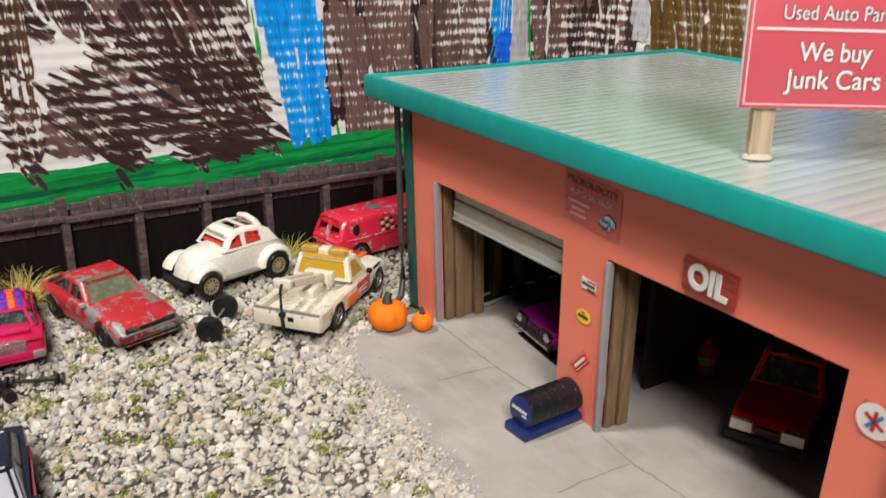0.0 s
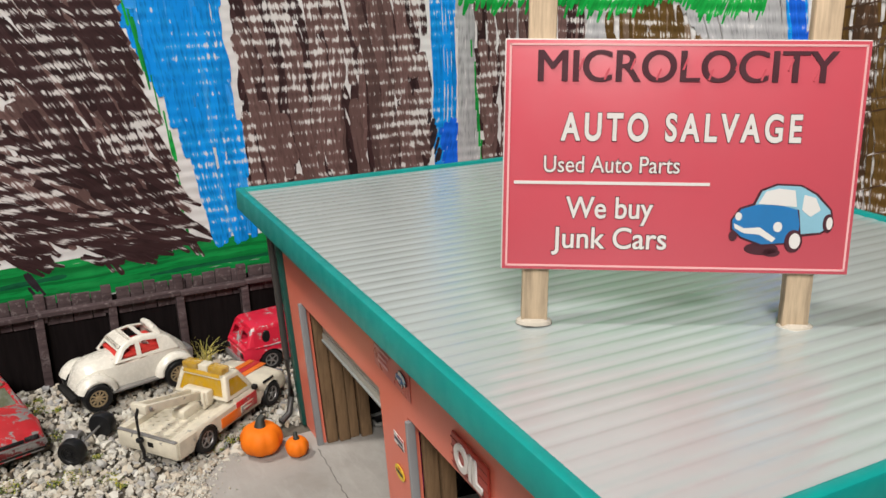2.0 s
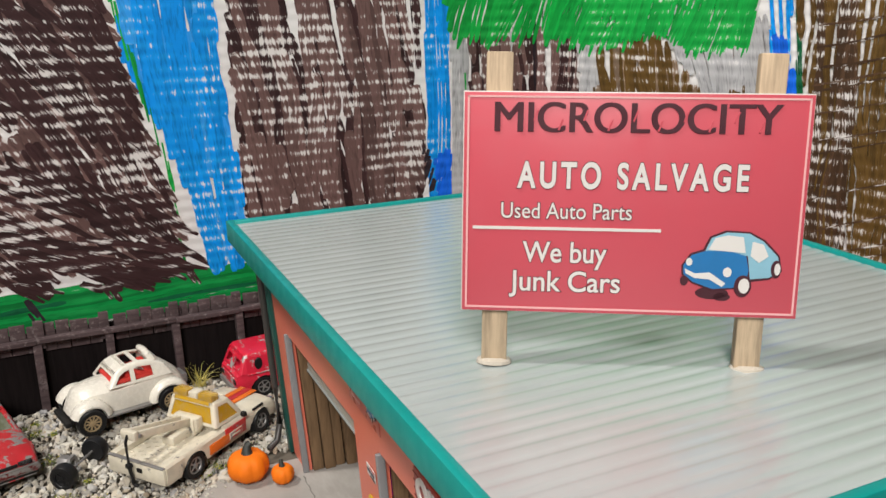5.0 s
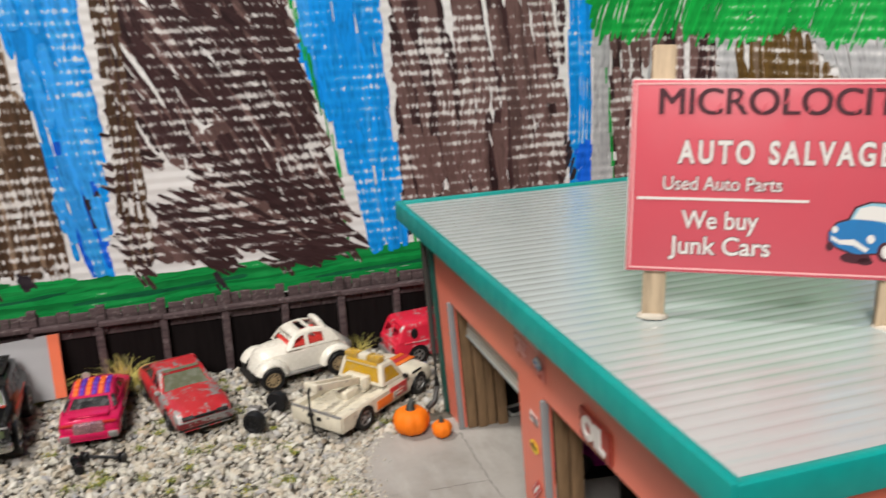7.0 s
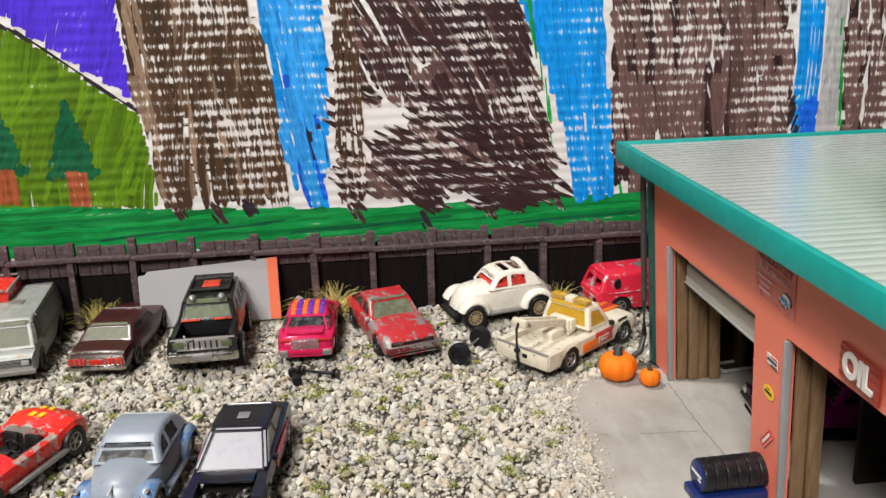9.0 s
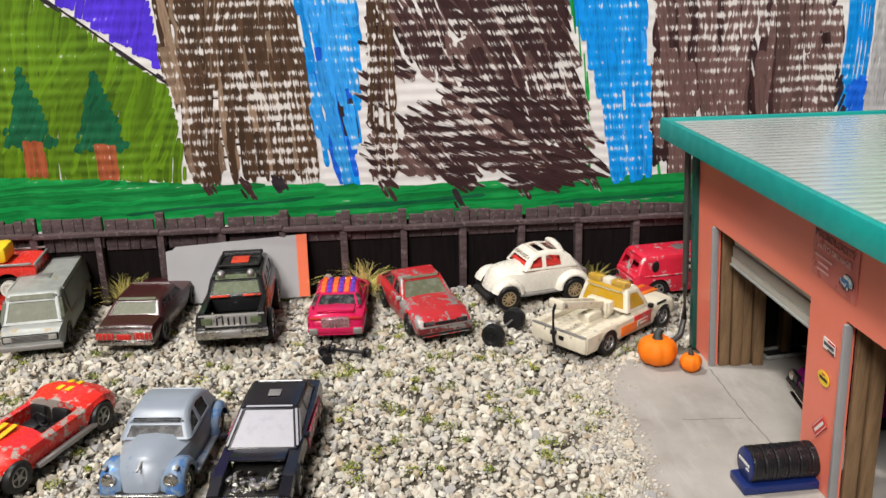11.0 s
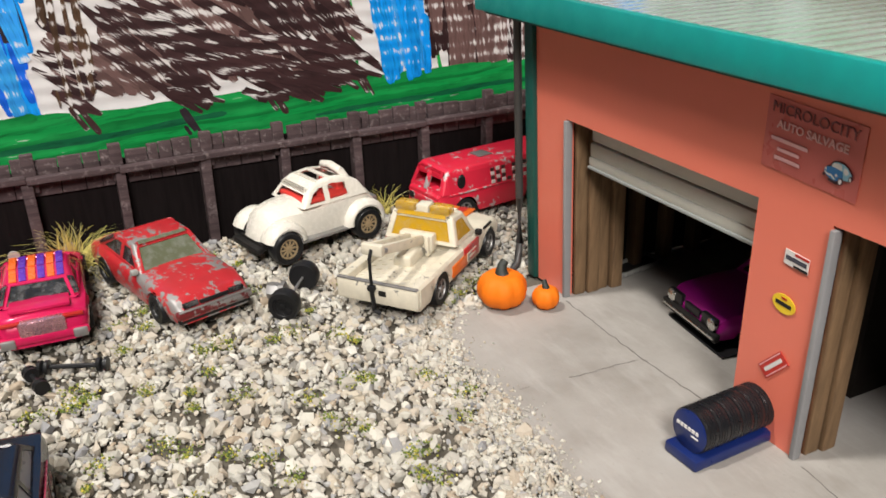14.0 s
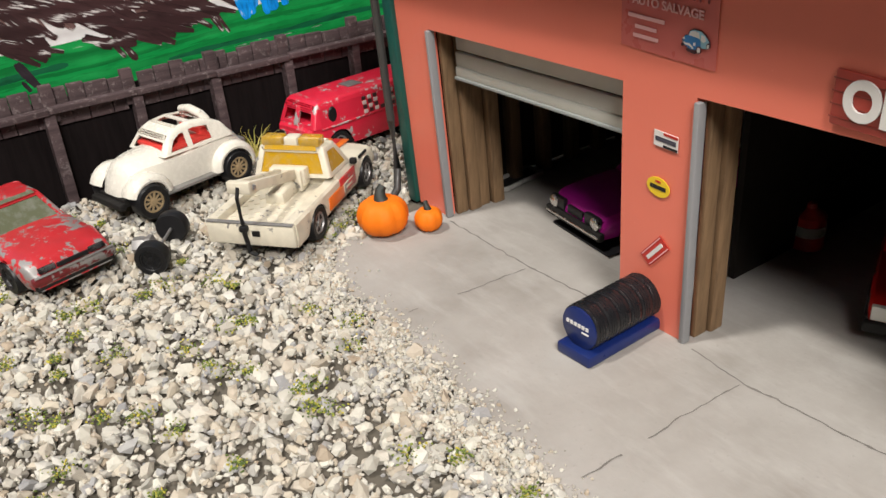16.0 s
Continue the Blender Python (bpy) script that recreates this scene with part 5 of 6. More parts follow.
# -- open roadster --
def roadster():
    car = thing("toy_car", "red open die-cast roadster with yellow stripes, badly chipped", "toy car", stand(-0.0950, 0.2385, -112))
    red = paint("roadster_red", (0.60, 0.022, 0.015), 0.56, 0.3, seed=9.4, dirt=0.08, under=(0.40, 0.37, 0.33))
    yel = paint("stripe_yellow", (0.80, 0.50, 0.02), 0.3, 0.3, seed=2)
    for nm, x0, x1 in (("tail", -33, -12), ("nose", 6, 36)):
        keys = [(-33, 7.5, 9.5), (-30, 11.6, 12.6), (-22, 15.2, 14.6), (-12, 13.2, 13.6), (6, 12.8, 13.2), (20, 13.2, 14), (30, 10.4, 12.2), (34, 7.8, 9.5), (36, 6, 7)]
        sub = [(x, *[float(np.interp(x, [k[0] for k in keys], [k[j] for k in keys])) for j in (1, 2)]) for x in np.linspace(x0, x1, 22)]
        part(nm, body_shell(sub, 3.8, ((22, 6.4, 4.8), (-20, 6.8, 5.0)), 30, crown=1.6, shoulder=0.78), red, car)
    for s in (1, -1):
        bm = bmesh.new()
        loft(bm, [[(x, s * 12.2, 3.8), (x, s * 13.4, 8), (x, s * 13.0, 11.6), (x, s * 11.4, 12.6), (x, s * 9.8, 12.0), (x, s * 9.6, 5)] for x in np.linspace(-12.2, 6.2, 10)])
        part("door_side", recalc(bm), red, car)
        bar(car, "side_pipe", (-1, s * 14.2, 4.8), (30, 2.2, 2.0), METAL, 0.8)
        for y in (2.0,):
            bar(car, "nose_stripe", (20, s * y, 14.55), (24, 2.2, 0.5), yel, 0.1, "", Matrix.Rotation(0.1, 4, "Y"))
            bar(car, "tail_stripe", (-21.5, s * y, 16.0), (8.5, 2.2, 0.6), yel, 0.1, "", Matrix.Rotation(-0.06, 4, "Y"))
        lens(car, "headlight", (33.2, s * 8.4, 9.2), 2.0, METAL)
    bar(car, "nose_writing", (14.5, -6.5, 14.6), (2.0, 6.5, 0.4), simple("roadster_print", (0.75, 0.72, 0.66), 0.5), 0.1, "", Matrix.Rotation(0.12, 4, "Y"))
    bar(car, "cockpit_floor", (-3, 0, 5), (19, 20, 1.5), BLACK, 0.2)
    seats(car, -6, 11, 5.5, BLACK)
    bm = bmesh.new()
    for k in range(24):
        a, b = 2 * math.pi * k / 24, 2 * math.pi * (k + 1) / 24
        tube(bm, [(-0.6 + 0.8 * math.sin(a), 4.8 + 3.0 * math.cos(a), 13.4 + 3.0 * math.sin(a)), (-0.6 + 0.8 * math.sin(b), 4.8 + 3.0 * math.cos(b), 13.4 + 3.0 * math.sin(b))], 0.42, 6)
    part("steering_wheel", bm, BLACK, car)
    base(car, -30, 32, 10.5)
    axle_pair(car, 22, -20, 12.6, 5.6, 5.8, 4.6, METAL)
    return car


# -- wedge sports car with its engine bare --
def wedge():
    car = thing("toy_car", "black die-cast sports car with pearl windscreen and bare engine", "toy car", stand(-0.0085, 0.2260, -95, size=0.955))
    blk, plum = paint("wedge_black", (0.006, 0.006, 0.011), 0.18, 0.27, seed=6.6, dirt=0.05, under=(0.30, 0.29, 0.29)), paint("wedge_plum", (0.26, 0.03, 0.055), 0.25, 0.3, seed=7.1)
    part("body", body_shell([(-38, 9, 13), (-36.5, 13.4, 14.2), (-22, 13.8, 14.8), (0, 12.8, 14.6), (14, 11.6, 14.4), (20, 11.0, 14.4)], 3.6, ((23, 6.4, 4.6), (-22, 6.6, 4.6)), 44, crown=0.4, shoulder=0.95), blk, car)
    for s in (1, -1):
        bm = bmesh.new()
        rings = []
        for x in np.linspace(19.6, 38, 20):
            low = 3.6
            if abs(x - 25) < 6.4:
                low = 4.6 + math.sqrt(6.4 ** 2 - (x - 25) ** 2)
            top = float(np.interp(x, [19, 30, 38], [11.2, 10.6, 8.4]))
            rings.append([(x, s * 13.4, min(low, top - 0.8)), (x, s * 14.3, min(max(low, 7), top - 0.5)), (x, s * 13.8, top), (x, s * 10.0, top + 0.3), (x, s * 9.6, 5)])
        loft(bm, rings)
        part("front_wing", recalc(bm), blk, car)
        bar(car, "flank_panel", (-10, s * 14.75, 8.6), (30, 0.5, 5.4), plum, 0.1)
        bar(car, "mirror", (8, s * 15.0, 13.2), (2.2, 2.4, 1.7), blk, 0.5)
    cabin(car, [(15, 11.8), (-2.5, 19.4), (-23, 19.0), (-29, 13.6)], 13.2, 10.2, blk, {"windscreen": GLASS_WHITE, "side_window": GLASS_WHITE}, (-9.5,), 0.9, 0.8)
    bar(car, "roof_mark", (-12, 0, 19.75), (5, 4.6, 0.3), METAL, 0.1, "worn pale marking")
    bar(car, "bonnet_flap", (19.5, 0, 12.2), (8.5, 19.5, 0.9), blk, 0.3, "", Matrix.Rotation(-0.10, 4, "Y"))
    bm = bmesh.new()
    rnd = random.Random(4)
    for k in range(34):
        box(bm, (rnd.uniform(24.5, 34), rnd.uniform(-8.2, 8.2), rnd.uniform(5, 9.6)), (rnd.uniform(1.2, 4), rnd.uniform(1.2, 4.5), rnd.uniform(1, 3)), 0.3, Matrix.Rotation(rnd.uniform(-1, 1), 4, "Z"))
    for y in (-5, 5):
        tube(bm, [(25, y, 9), (29, y * 1.2, 10.8), (33, y * 1.1, 9.4)], 0.8, 8)
    tagged(part("engine", bm, CHROME, car, "crumpled chrome engine block"), kind="stuff")
    bar(car, "nose_bar", (37.6, 0, 5.8), (2.2, 26.5, 3.4), CHROME, 0.7)
    base(car, -35, 35, 10.5)
    axle_pair(car, 25, -22, 12.9, 5.4, 5.7, 4.4, CHROME)
    return car


random.seed(3)
coupe()
white = paint("bug_white", (0.68, 0.65, 0.57), 0.32, 0.3, seed=0.4, dirt=0.12)
beetle("toy_car", "white die-cast baja beetle with red interior and open sunroof", stand(0.1098, 0.3664, 194, 0.0022, size=0.96), white, white, white, 1.5, RED_SEAT, None, True)
tow_truck()
vred = paint("van_red", (0.58, 0.018, 0.045), 0.52, 0.35, seed=11.2, dirt=0.1, under=(0.46, 0.43, 0.42))
van("toy_van", "red die-cast van with chequered flanks beside the garage", stand(0.1925, 0.3705, 188, 0.0006), vred, {}, True, 33.0, 12.6, 23.4)
rear_coupe()
off_roader()
brown = paint("saloon_maroon", (0.038, 0.007, 0.008), 0.34, 0.32, seed=5.8, dirt=0.3)
saloon("toy_car", "dark maroon die-cast saloon showing its tail lamps", stand(-0.0815, 0.3565, 85), brown, GLASS_PALE, True, 36.5, 13.8, 18.6)
vgrey = paint("van_bare_grey", (0.29, 0.31, 0.295), 0.50, 0.5, 0.15, seed=13, dirt=0.5, under=(0.30, 0.24, 0.15))
van("toy_van", "bare grey die-cast van with rusty flanks", stand(-0.1305, 0.356, -83), vgrey, {"windscreen": GLASS_PALE, "side_window": GLASS_PALE}, False, 35.0, 14.0, 26.0)
roadster()
bug_wing = paint("bug_wing_grey", (0.17, 0.24, 0.34), 0.62, 0.34, 0.15, seed=21, dirt=0.1, under=(0.06, 0.17, 0.42))
bug_grey = paint("bug_bare_grey", (0.23, 0.265, 0.315), 0.36, 0.42, 0.05, seed=22, dirt=0.16, under=(0.07, 0.17, 0.38))
beetle("toy_car", "bare grey and light blue die-cast beetle", stand(-0.0440, 0.2235, -96, size=0.98), bug_grey, bug_grey, bug_wing, 0.0, BLACK, {"windscreen": GLASS_DARK})
wedge()
pink = paint("bay_magenta", (0.34, 0.010, 0.22), 0.1, 0.25, 0.2, seed=31, dirt=0.05)
bay_car = saloon("toy_car", "magenta die-cast saloon parked in the garage bay", stand(0.2285, 0.2345, 172, 0.0), pink, GLASS_DARK, False, 36, 14.2, 19, BLACK)
for sd in (1, -1):
    lens(bay_car, "headlight_ring", (36.8, sd * 10.6, 9.0), 2.1, CHROME)
bar(bay_car, "bumper_chrome", (37.4, 0, 5.6), (1.2, 27.0, 0.9), CHROME, 0.3)
bred = paint("bay_red", (0.55, 0.015, 0.012), 0.1, 0.28, seed=41, dirt=0.05)
saloon("toy_car", "bright red boxy die-cast car parked in the garage bay", stand(0.2410, 0.1545, 204, 0.0), bred, GLASS_DARK, False, 35, 13.0, 24, LAMP_WHITE)
farred = paint("far_red", (0.60, 0.03, 0.02), 0.4, 0.3, seed=51, dirt=0.1)
saloon("toy_car", "red die-cast car at the bottom of a stack by the fence", stand(-0.1780, 0.3690, 4), farred, GLASS_PALE, False, 34, 13.6, 15.5)
wreck = thing("toy_car", "red die-cast pickup with pale wheels stacked on another car", "toy car", stand(-0.1705, 0.3700, 6, 0.0177))
part("body", body_shell([(-34, 12.0, 12.6), (-30, 15.6, 13.6), (0, 16.2, 14.0), (28, 15.8, 13.6), (34, 15.0, 12.6)], 8.0, ((21, 5.4, 7.0), (-20, 5.4, 7.0)), crown=0.2, shoulder=0.95), farred, wreck)
for c, z in (((0, 13.6, 16.6), (66, 1.2, 1.2)), ((0, -13.6, 16.6), (66, 1.2, 1.2)), ((34.0, 0, 15.8), (1.4, 25.5, 1.2))):
    bar(wreck, "rim_line", c, z, METAL, 0.4, "bare metal rim")
bar(wreck, "yellow_load", (8, -2, 20.4), (26, 16, 8.4), simple("load_yellow_plastic", (0.80, 0.56, 0.02), 0.4, 0, 0.15, 300, 0.1), 2.2, "yellow moulded plastic cargo")
base(wreck, -32, 32, 10.5, 5.2, 4.0)
for x in (21, -20):
    for sd in (1, -1):
        wheel(wreck, x, sd * 12.6, 4.2, 3.6, LAMP_WHITE, "small pale plastic wheel", 5, LAMP_WHITE)
# ---- sign on the roof ----
def letters(text, size, mat, parent, x, z, name="lettering", align="CENTER", squeeze=1.0, y=-1.25, bold=0.0, depth=0.08, spacing=1.0):
    """Raised flat writing on a board that faces -y, from the built-in font."""
    cu = bpy.data.curves.new("lettering", "FONT")
    cu.body, cu.size, cu.align_x, cu.align_y, cu.extrude, cu.offset = text, size, align, "CENTER", depth, bold
    cu.space_character = spacing
    ob = bpy.data.objects.new("lettering", cu)
    scene.collection.objects.link(ob)
    bpy.context.view_layer.update()
    me = bpy.data.meshes.new_from_object(ob.evaluated_get(bpy.context.evaluated_depsgraph_get()))
    bpy.data.objects.remove(ob)
    me.transform(Matrix.Diagonal((MM, MM, MM, 1)) @ Matrix.Translation((x, y, z)) @ Matrix.Rotation(math.pi / 2, 4, "X") @ Matrix.Diagonal((squeeze, 1, 1, 1)))
    me.materials.clear()
    me.materials.append(mat)
    t = new(name, me)
    t.parent = parent
    return t


def flat_shape(bm, pts, y):
    """A thin raised shape in the board's plane (x, z)."""
    f = bm.faces.new([bm.verts.new((x, y, z)) for x, z in pts])
    r = bmesh.ops.extrude_face_region(bm, geom=[f])
    bmesh.ops.translate(bm, vec=(0, 0.2, 0), verts=[g for g in r["geom"] if isinstance(g, bmesh.types.BMVert)])


def oval(cx, cz, rx, rz, n=20):
    return [(cx + rx * math.cos(2 * math.pi * k / n), cz + rz * math.sin(2 * math.pi * k / n)) for k in range(n)]


def little_car(parent, cx, cz, s, y, blue, pale):
    """A plain printed picture of a small round car."""
    def at(*pts):
        return [(cx + x * s, cz + z * s) for x, z in pts]

    def disc(x, z, rx, rz):
        return oval(cx + x * s, cz + z * s, rx * s, rz * s)
    for nm, mat, shapes, dy in (
            ("picture_shade", SIGN_BLACK, [disc(-3.1, -5.3, 3.1, 1.2), disc(-1.2, -6.0, 1.6, 0.8)], 0.0),
            ("picture_outline", SIGN_BLACK, [at((-9.0, 0), (-7.5, 2.3), (-5.2, 3.1), (-4.1, 5.6), (-1.2, 6.8), (3.2, 6.6), (6.1, 5.1), (8.9, 2.2), (9.5, -0.8), (7.3, -2.4), (3.4, -3.0), (0.8, -4.4), (-3.2, -4.8), (-7.0, -3.4), (-8.9, -1.8))], 0.08),
            ("picture_cabin", pale, [at((-4.8, 2.9), (-3.75, 5.35), (-1.05, 6.45), (3.1, 6.3), (5.8, 4.8), (8.55, 2.05), (9.2, -0.7), (7.2, -2.05), (3.75, -2.4), (3.1, 2.05))], 0.16),
            ("picture_body", blue, [at((-8.7, 0), (-7.2, 2.05), (-4.45, 2.9), (-0.35, 2.9), (2.75, 2.05), (3.4, -0.7), (3.1, -2.75), (0.7, -4.1), (-3.1, -4.45), (-6.85, -3.1), (-8.55, -1.7))], 0.2),
            ("picture_window", SIGN_WHITE, [at((-4.25, 3.1), (-3.1, 5.35), (-0.8, 5.9), (2.05, 5.6), (2.6, 2.6))], 0.26),
            ("picture_side_window", SIGN_WHITE, [at((3.55, 2.05), (3.75, 4.8), (5.8, 4.3), (6.85, 2.05), (5.15, 0.8))], 0.26),
            ("picture_bumper", SIGN_WHITE, [at((-8.4, -0.55), (-6.5, -1.5), (-3.75, -1.25), (-0.7, -3.3), (-1.35, -4.0), (-3.75, -2.6), (-6.5, -2.4), (-8.2, -1.5))], 0.28),
            ("picture_lamp", SIGN_WHITE, [disc(-0.5, -1.15, 0.8, 0.95), disc(-7.65, 0.7, 0.6, 0.75)], 0.28),
            ("picture_wheel", SIGN_BLACK, [disc(2.5, -3.75, 1.6, 2.1), disc(8.4, -0.35, 0.95, 1.7), disc(-8.4, -2.9, 0.75, 0.95)], 0.32),
            ("picture_hub", SIGN_WHITE, [disc(2.7, -3.7, 1.0, 1.45), disc(8.6, -0.35, 0.55, 1.15)], 0.4)):
        bm = bmesh.new()
        for pts in shapes:
            flat_shape(bm, pts, y - dy)
        part(nm, recalc(bm), mat, parent, smooth=0)


PRINT_BLUE = simple("print_blue", (0.02, 0.17, 0.42), 0.4, 0, 0.15, 400, 0)
PRINT_PALE = simple("print_pale_blue", (0.24, 0.47, 0.58), 0.4, 0, 0.15, 400, 0)
sign = thing("billboard", "red auto salvage billboard on two wooden roof posts", "sign", pose(0.2125, 0.1265, 0.1015, -5.5, 0.8, -29.5))
for px in (-30.4, 30.8):
    part("post", boxed((px, 2.6, 37.6), (6.2, 3.4, 75.0), 0.5, Matrix.Rotation(0.012 if px > 0 else 0.0, 4, "Y")), POST_WOOD, sign, "squared pale wooden post")
    bm = bmesh.new()
    lathe(bm, [(4.4, 0.2), (4.2, 1.0), (3.2, 1.6), (0.1, 1.7)], Matrix.Translation((px, 2.6, 0)) @ Matrix.Diagonal((1, 0.75, 1, 1)), 16)
    part("glue_blob", recalc(bm), simple("hot_glue", (0.55, 0.5, 0.42), 0.25, 0, 0.2, 800, 0.5), sign)
BX0, BX1, BZ0, BZ1 = -38.6, 40.4, 14.0, 66.2
CX, CZ, BW, BH = (BX0 + BX1) / 2, (BZ0 + BZ1) / 2, BX1 - BX0, BZ1 - BZ0
part("board_backing", boxed((CX, 0.3, CZ), (BW, 1.2, BH), 0.2), SIGN_WHITE, sign)
part("board_face", boxed((CX, -0.55, CZ), (BW - 0.5, 0.5, BH - 0.5), 0.1), SIGN_RED, sign)
for c, s in (((CX, -0.85, BZ0 + 1.2), (BW - 2, 0.2, 0.45)), ((CX, -0.85, BZ1 - 1.2), (BW - 2, 0.2, 0.45)), ((BX0 + 1.2, -0.85, CZ), (0.45, 0.2, BH - 2)), ((BX1 - 1.2, -0.85, CZ), (0.45, 0.2, BH - 2))):
    part("border_line", boxed(c, s), SIGN_PINK, sign, smooth=0)


def bx(u):
    return BX0 + BW * u


def bz(v):
    return BZ1 - BH * v


for dx in (-0.2, 0.2):  # printed twice, slightly shifted, for a heavy stencil face
    letters("MICROLOCITY", 9.8, SIGN_BLACK, sign, bx(0.497) + dx, bz(0.118), squeeze=1.0, y=-0.95 - 0.03 * dx)
for k in range(1, 11):  # stencil bridges
    part("stencil_bridge", boxed((bx(0.14 + 0.0715 * k), -1.08, bz(0.125) + (1.2 if k % 2 else -1.0)), (0.4, 0.15, 2.6), 0, Matrix.Rotation(0.35, 4, "Y")), SIGN_RED, sign, smooth=0)
letters("AUTO SALVAGE", 8.4, SIGN_WHITE, sign, bx(0.497), bz(0.372), spacing=1.35, squeeze=0.685, y=-0.95, bold=0.24)
letters("AUTO SALVAGE", 8.4, SIGN_BLACK, sign, bx(0.497), bz(0.372), spacing=1.35, squeeze=0.685, y=-0.86, bold=0.41, name="lettering_edge")
letters("Used Auto Parts", 5.3, SIGN_WHITE, sign, bx(0.308), bz(0.53), squeeze=0.86, y=-0.95, bold=0.02)
letters("Used Auto Parts", 5.3, SIGN_BLACK, sign, bx(0.308), bz(0.53), squeeze=0.86, y=-0.86, bold=0.19, name="lettering_edge")
part("rule_line", boxed((bx(0.31), -0.9, bz(0.607)), (BW * 0.555, 0.2, 0.7)), SIGN_WHITE, sign, smooth=0)
letters("We buy", 7.0, SIGN_WHITE, sign, bx(0.308), bz(0.72), squeeze=0.86, y=-0.95, bold=0.08)
letters("We buy", 7.0, SIGN_BLACK, sign, bx(0.308), bz(0.72), squeeze=0.86, y=-0.86, bold=0.25, name="lettering_edge")
letters("Junk Cars", 7.0, SIGN_WHITE, sign, bx(0.315), bz(0.855), squeeze=0.94, y=-0.95, bold=0.08)
letters("Junk Cars", 7.0, SIGN_BLACK, sign, bx(0.315), bz(0.855), squeeze=0.94, y=-0.86, bold=0.25, name="lettering_edge")
little_car(sign, bx(0.795), bz(0.76), 1.24, -0.9, PRINT_BLUE, PRINT_PALE)

# ---- wall posters and stickers on the garage front; local x runs along the wall, z up ----
def on_wall(y, z):
    """A pose on the leaning front wall, its face to the yard."""
    m = pose(0, 0, 0, 0, 0, -90)
    tilt = Matrix.Rotation(math.atan(LEAN_X), 4, "Y") @ Matrix.Rotation(-math.atan(LEAN_Y), 4, "X")
    zz = z * MM
    return Matrix.Translation(((WX * MM) + LEAN_X * zz - 0.0001, y * MM + LEAN_Y * zz, zz)) @ tilt @ m


POSTER = simple("poster_faded_red", (0.56, 0.125, 0.105), 0.3, 0, 0.12, 150, 0.05)
poster = thing("poster", "faded small red auto salvage poster on the wall", "poster", on_wall(189.2, 80.6))
part("sheet", boxed((0, -0.12, 0), (25.5, 0.12, 16.6)), POSTER, poster, smooth=0)
letters("MICROLOCITY", 3.4, simple("poster_faded_ink", (0.17, 0.035, 0.04), 0.4), poster, 0, 6.0, squeeze=1.0, y=-0.5, bold=0.0)
letters("AUTO SALVAGE", 2.6, SIGN_PINK, poster, 0, 2.4, squeeze=1.0, y=-0.5, bold=0.06)
for z, w in ((-1.0, 10), (-3.2, 6), (-5.2, 7)):
    part("print_bar", boxed((-5.5, -0.5, z), (w, 0.12, 0.8)), SIGN_PINK, poster, smooth=0)
little_car(poster, 7.8, -3.2, 0.38, -0.5, PRINT_BLUE, PRINT_PALE)

oil = thing("oil_sign", "red rounded sign with bold white OIL letters", "sign", on_wall(141.8, 71.8))
part("plate", boxed((0, -0.5, 0), (17.8, 0.9, 10.4), 0.4), simple("oil_red", (0.36, 0.045, 0.03), 0.4, 0, 0.15, 300, 0.1), oil)
for k in range(4):
    part("groove", boxed((0, -1.0, -3.6 + 2.4 * k), (18, 0.12, 0.25)), simple("oil_groove", (0.20, 0.03, 0.02), 0.6), oil, smooth=0)
letters("OIL", 9.8, SIGN_WHITE, oil, 0, 0.2, squeeze=0.86, y=-1.3, bold=0.42, depth=0.25)

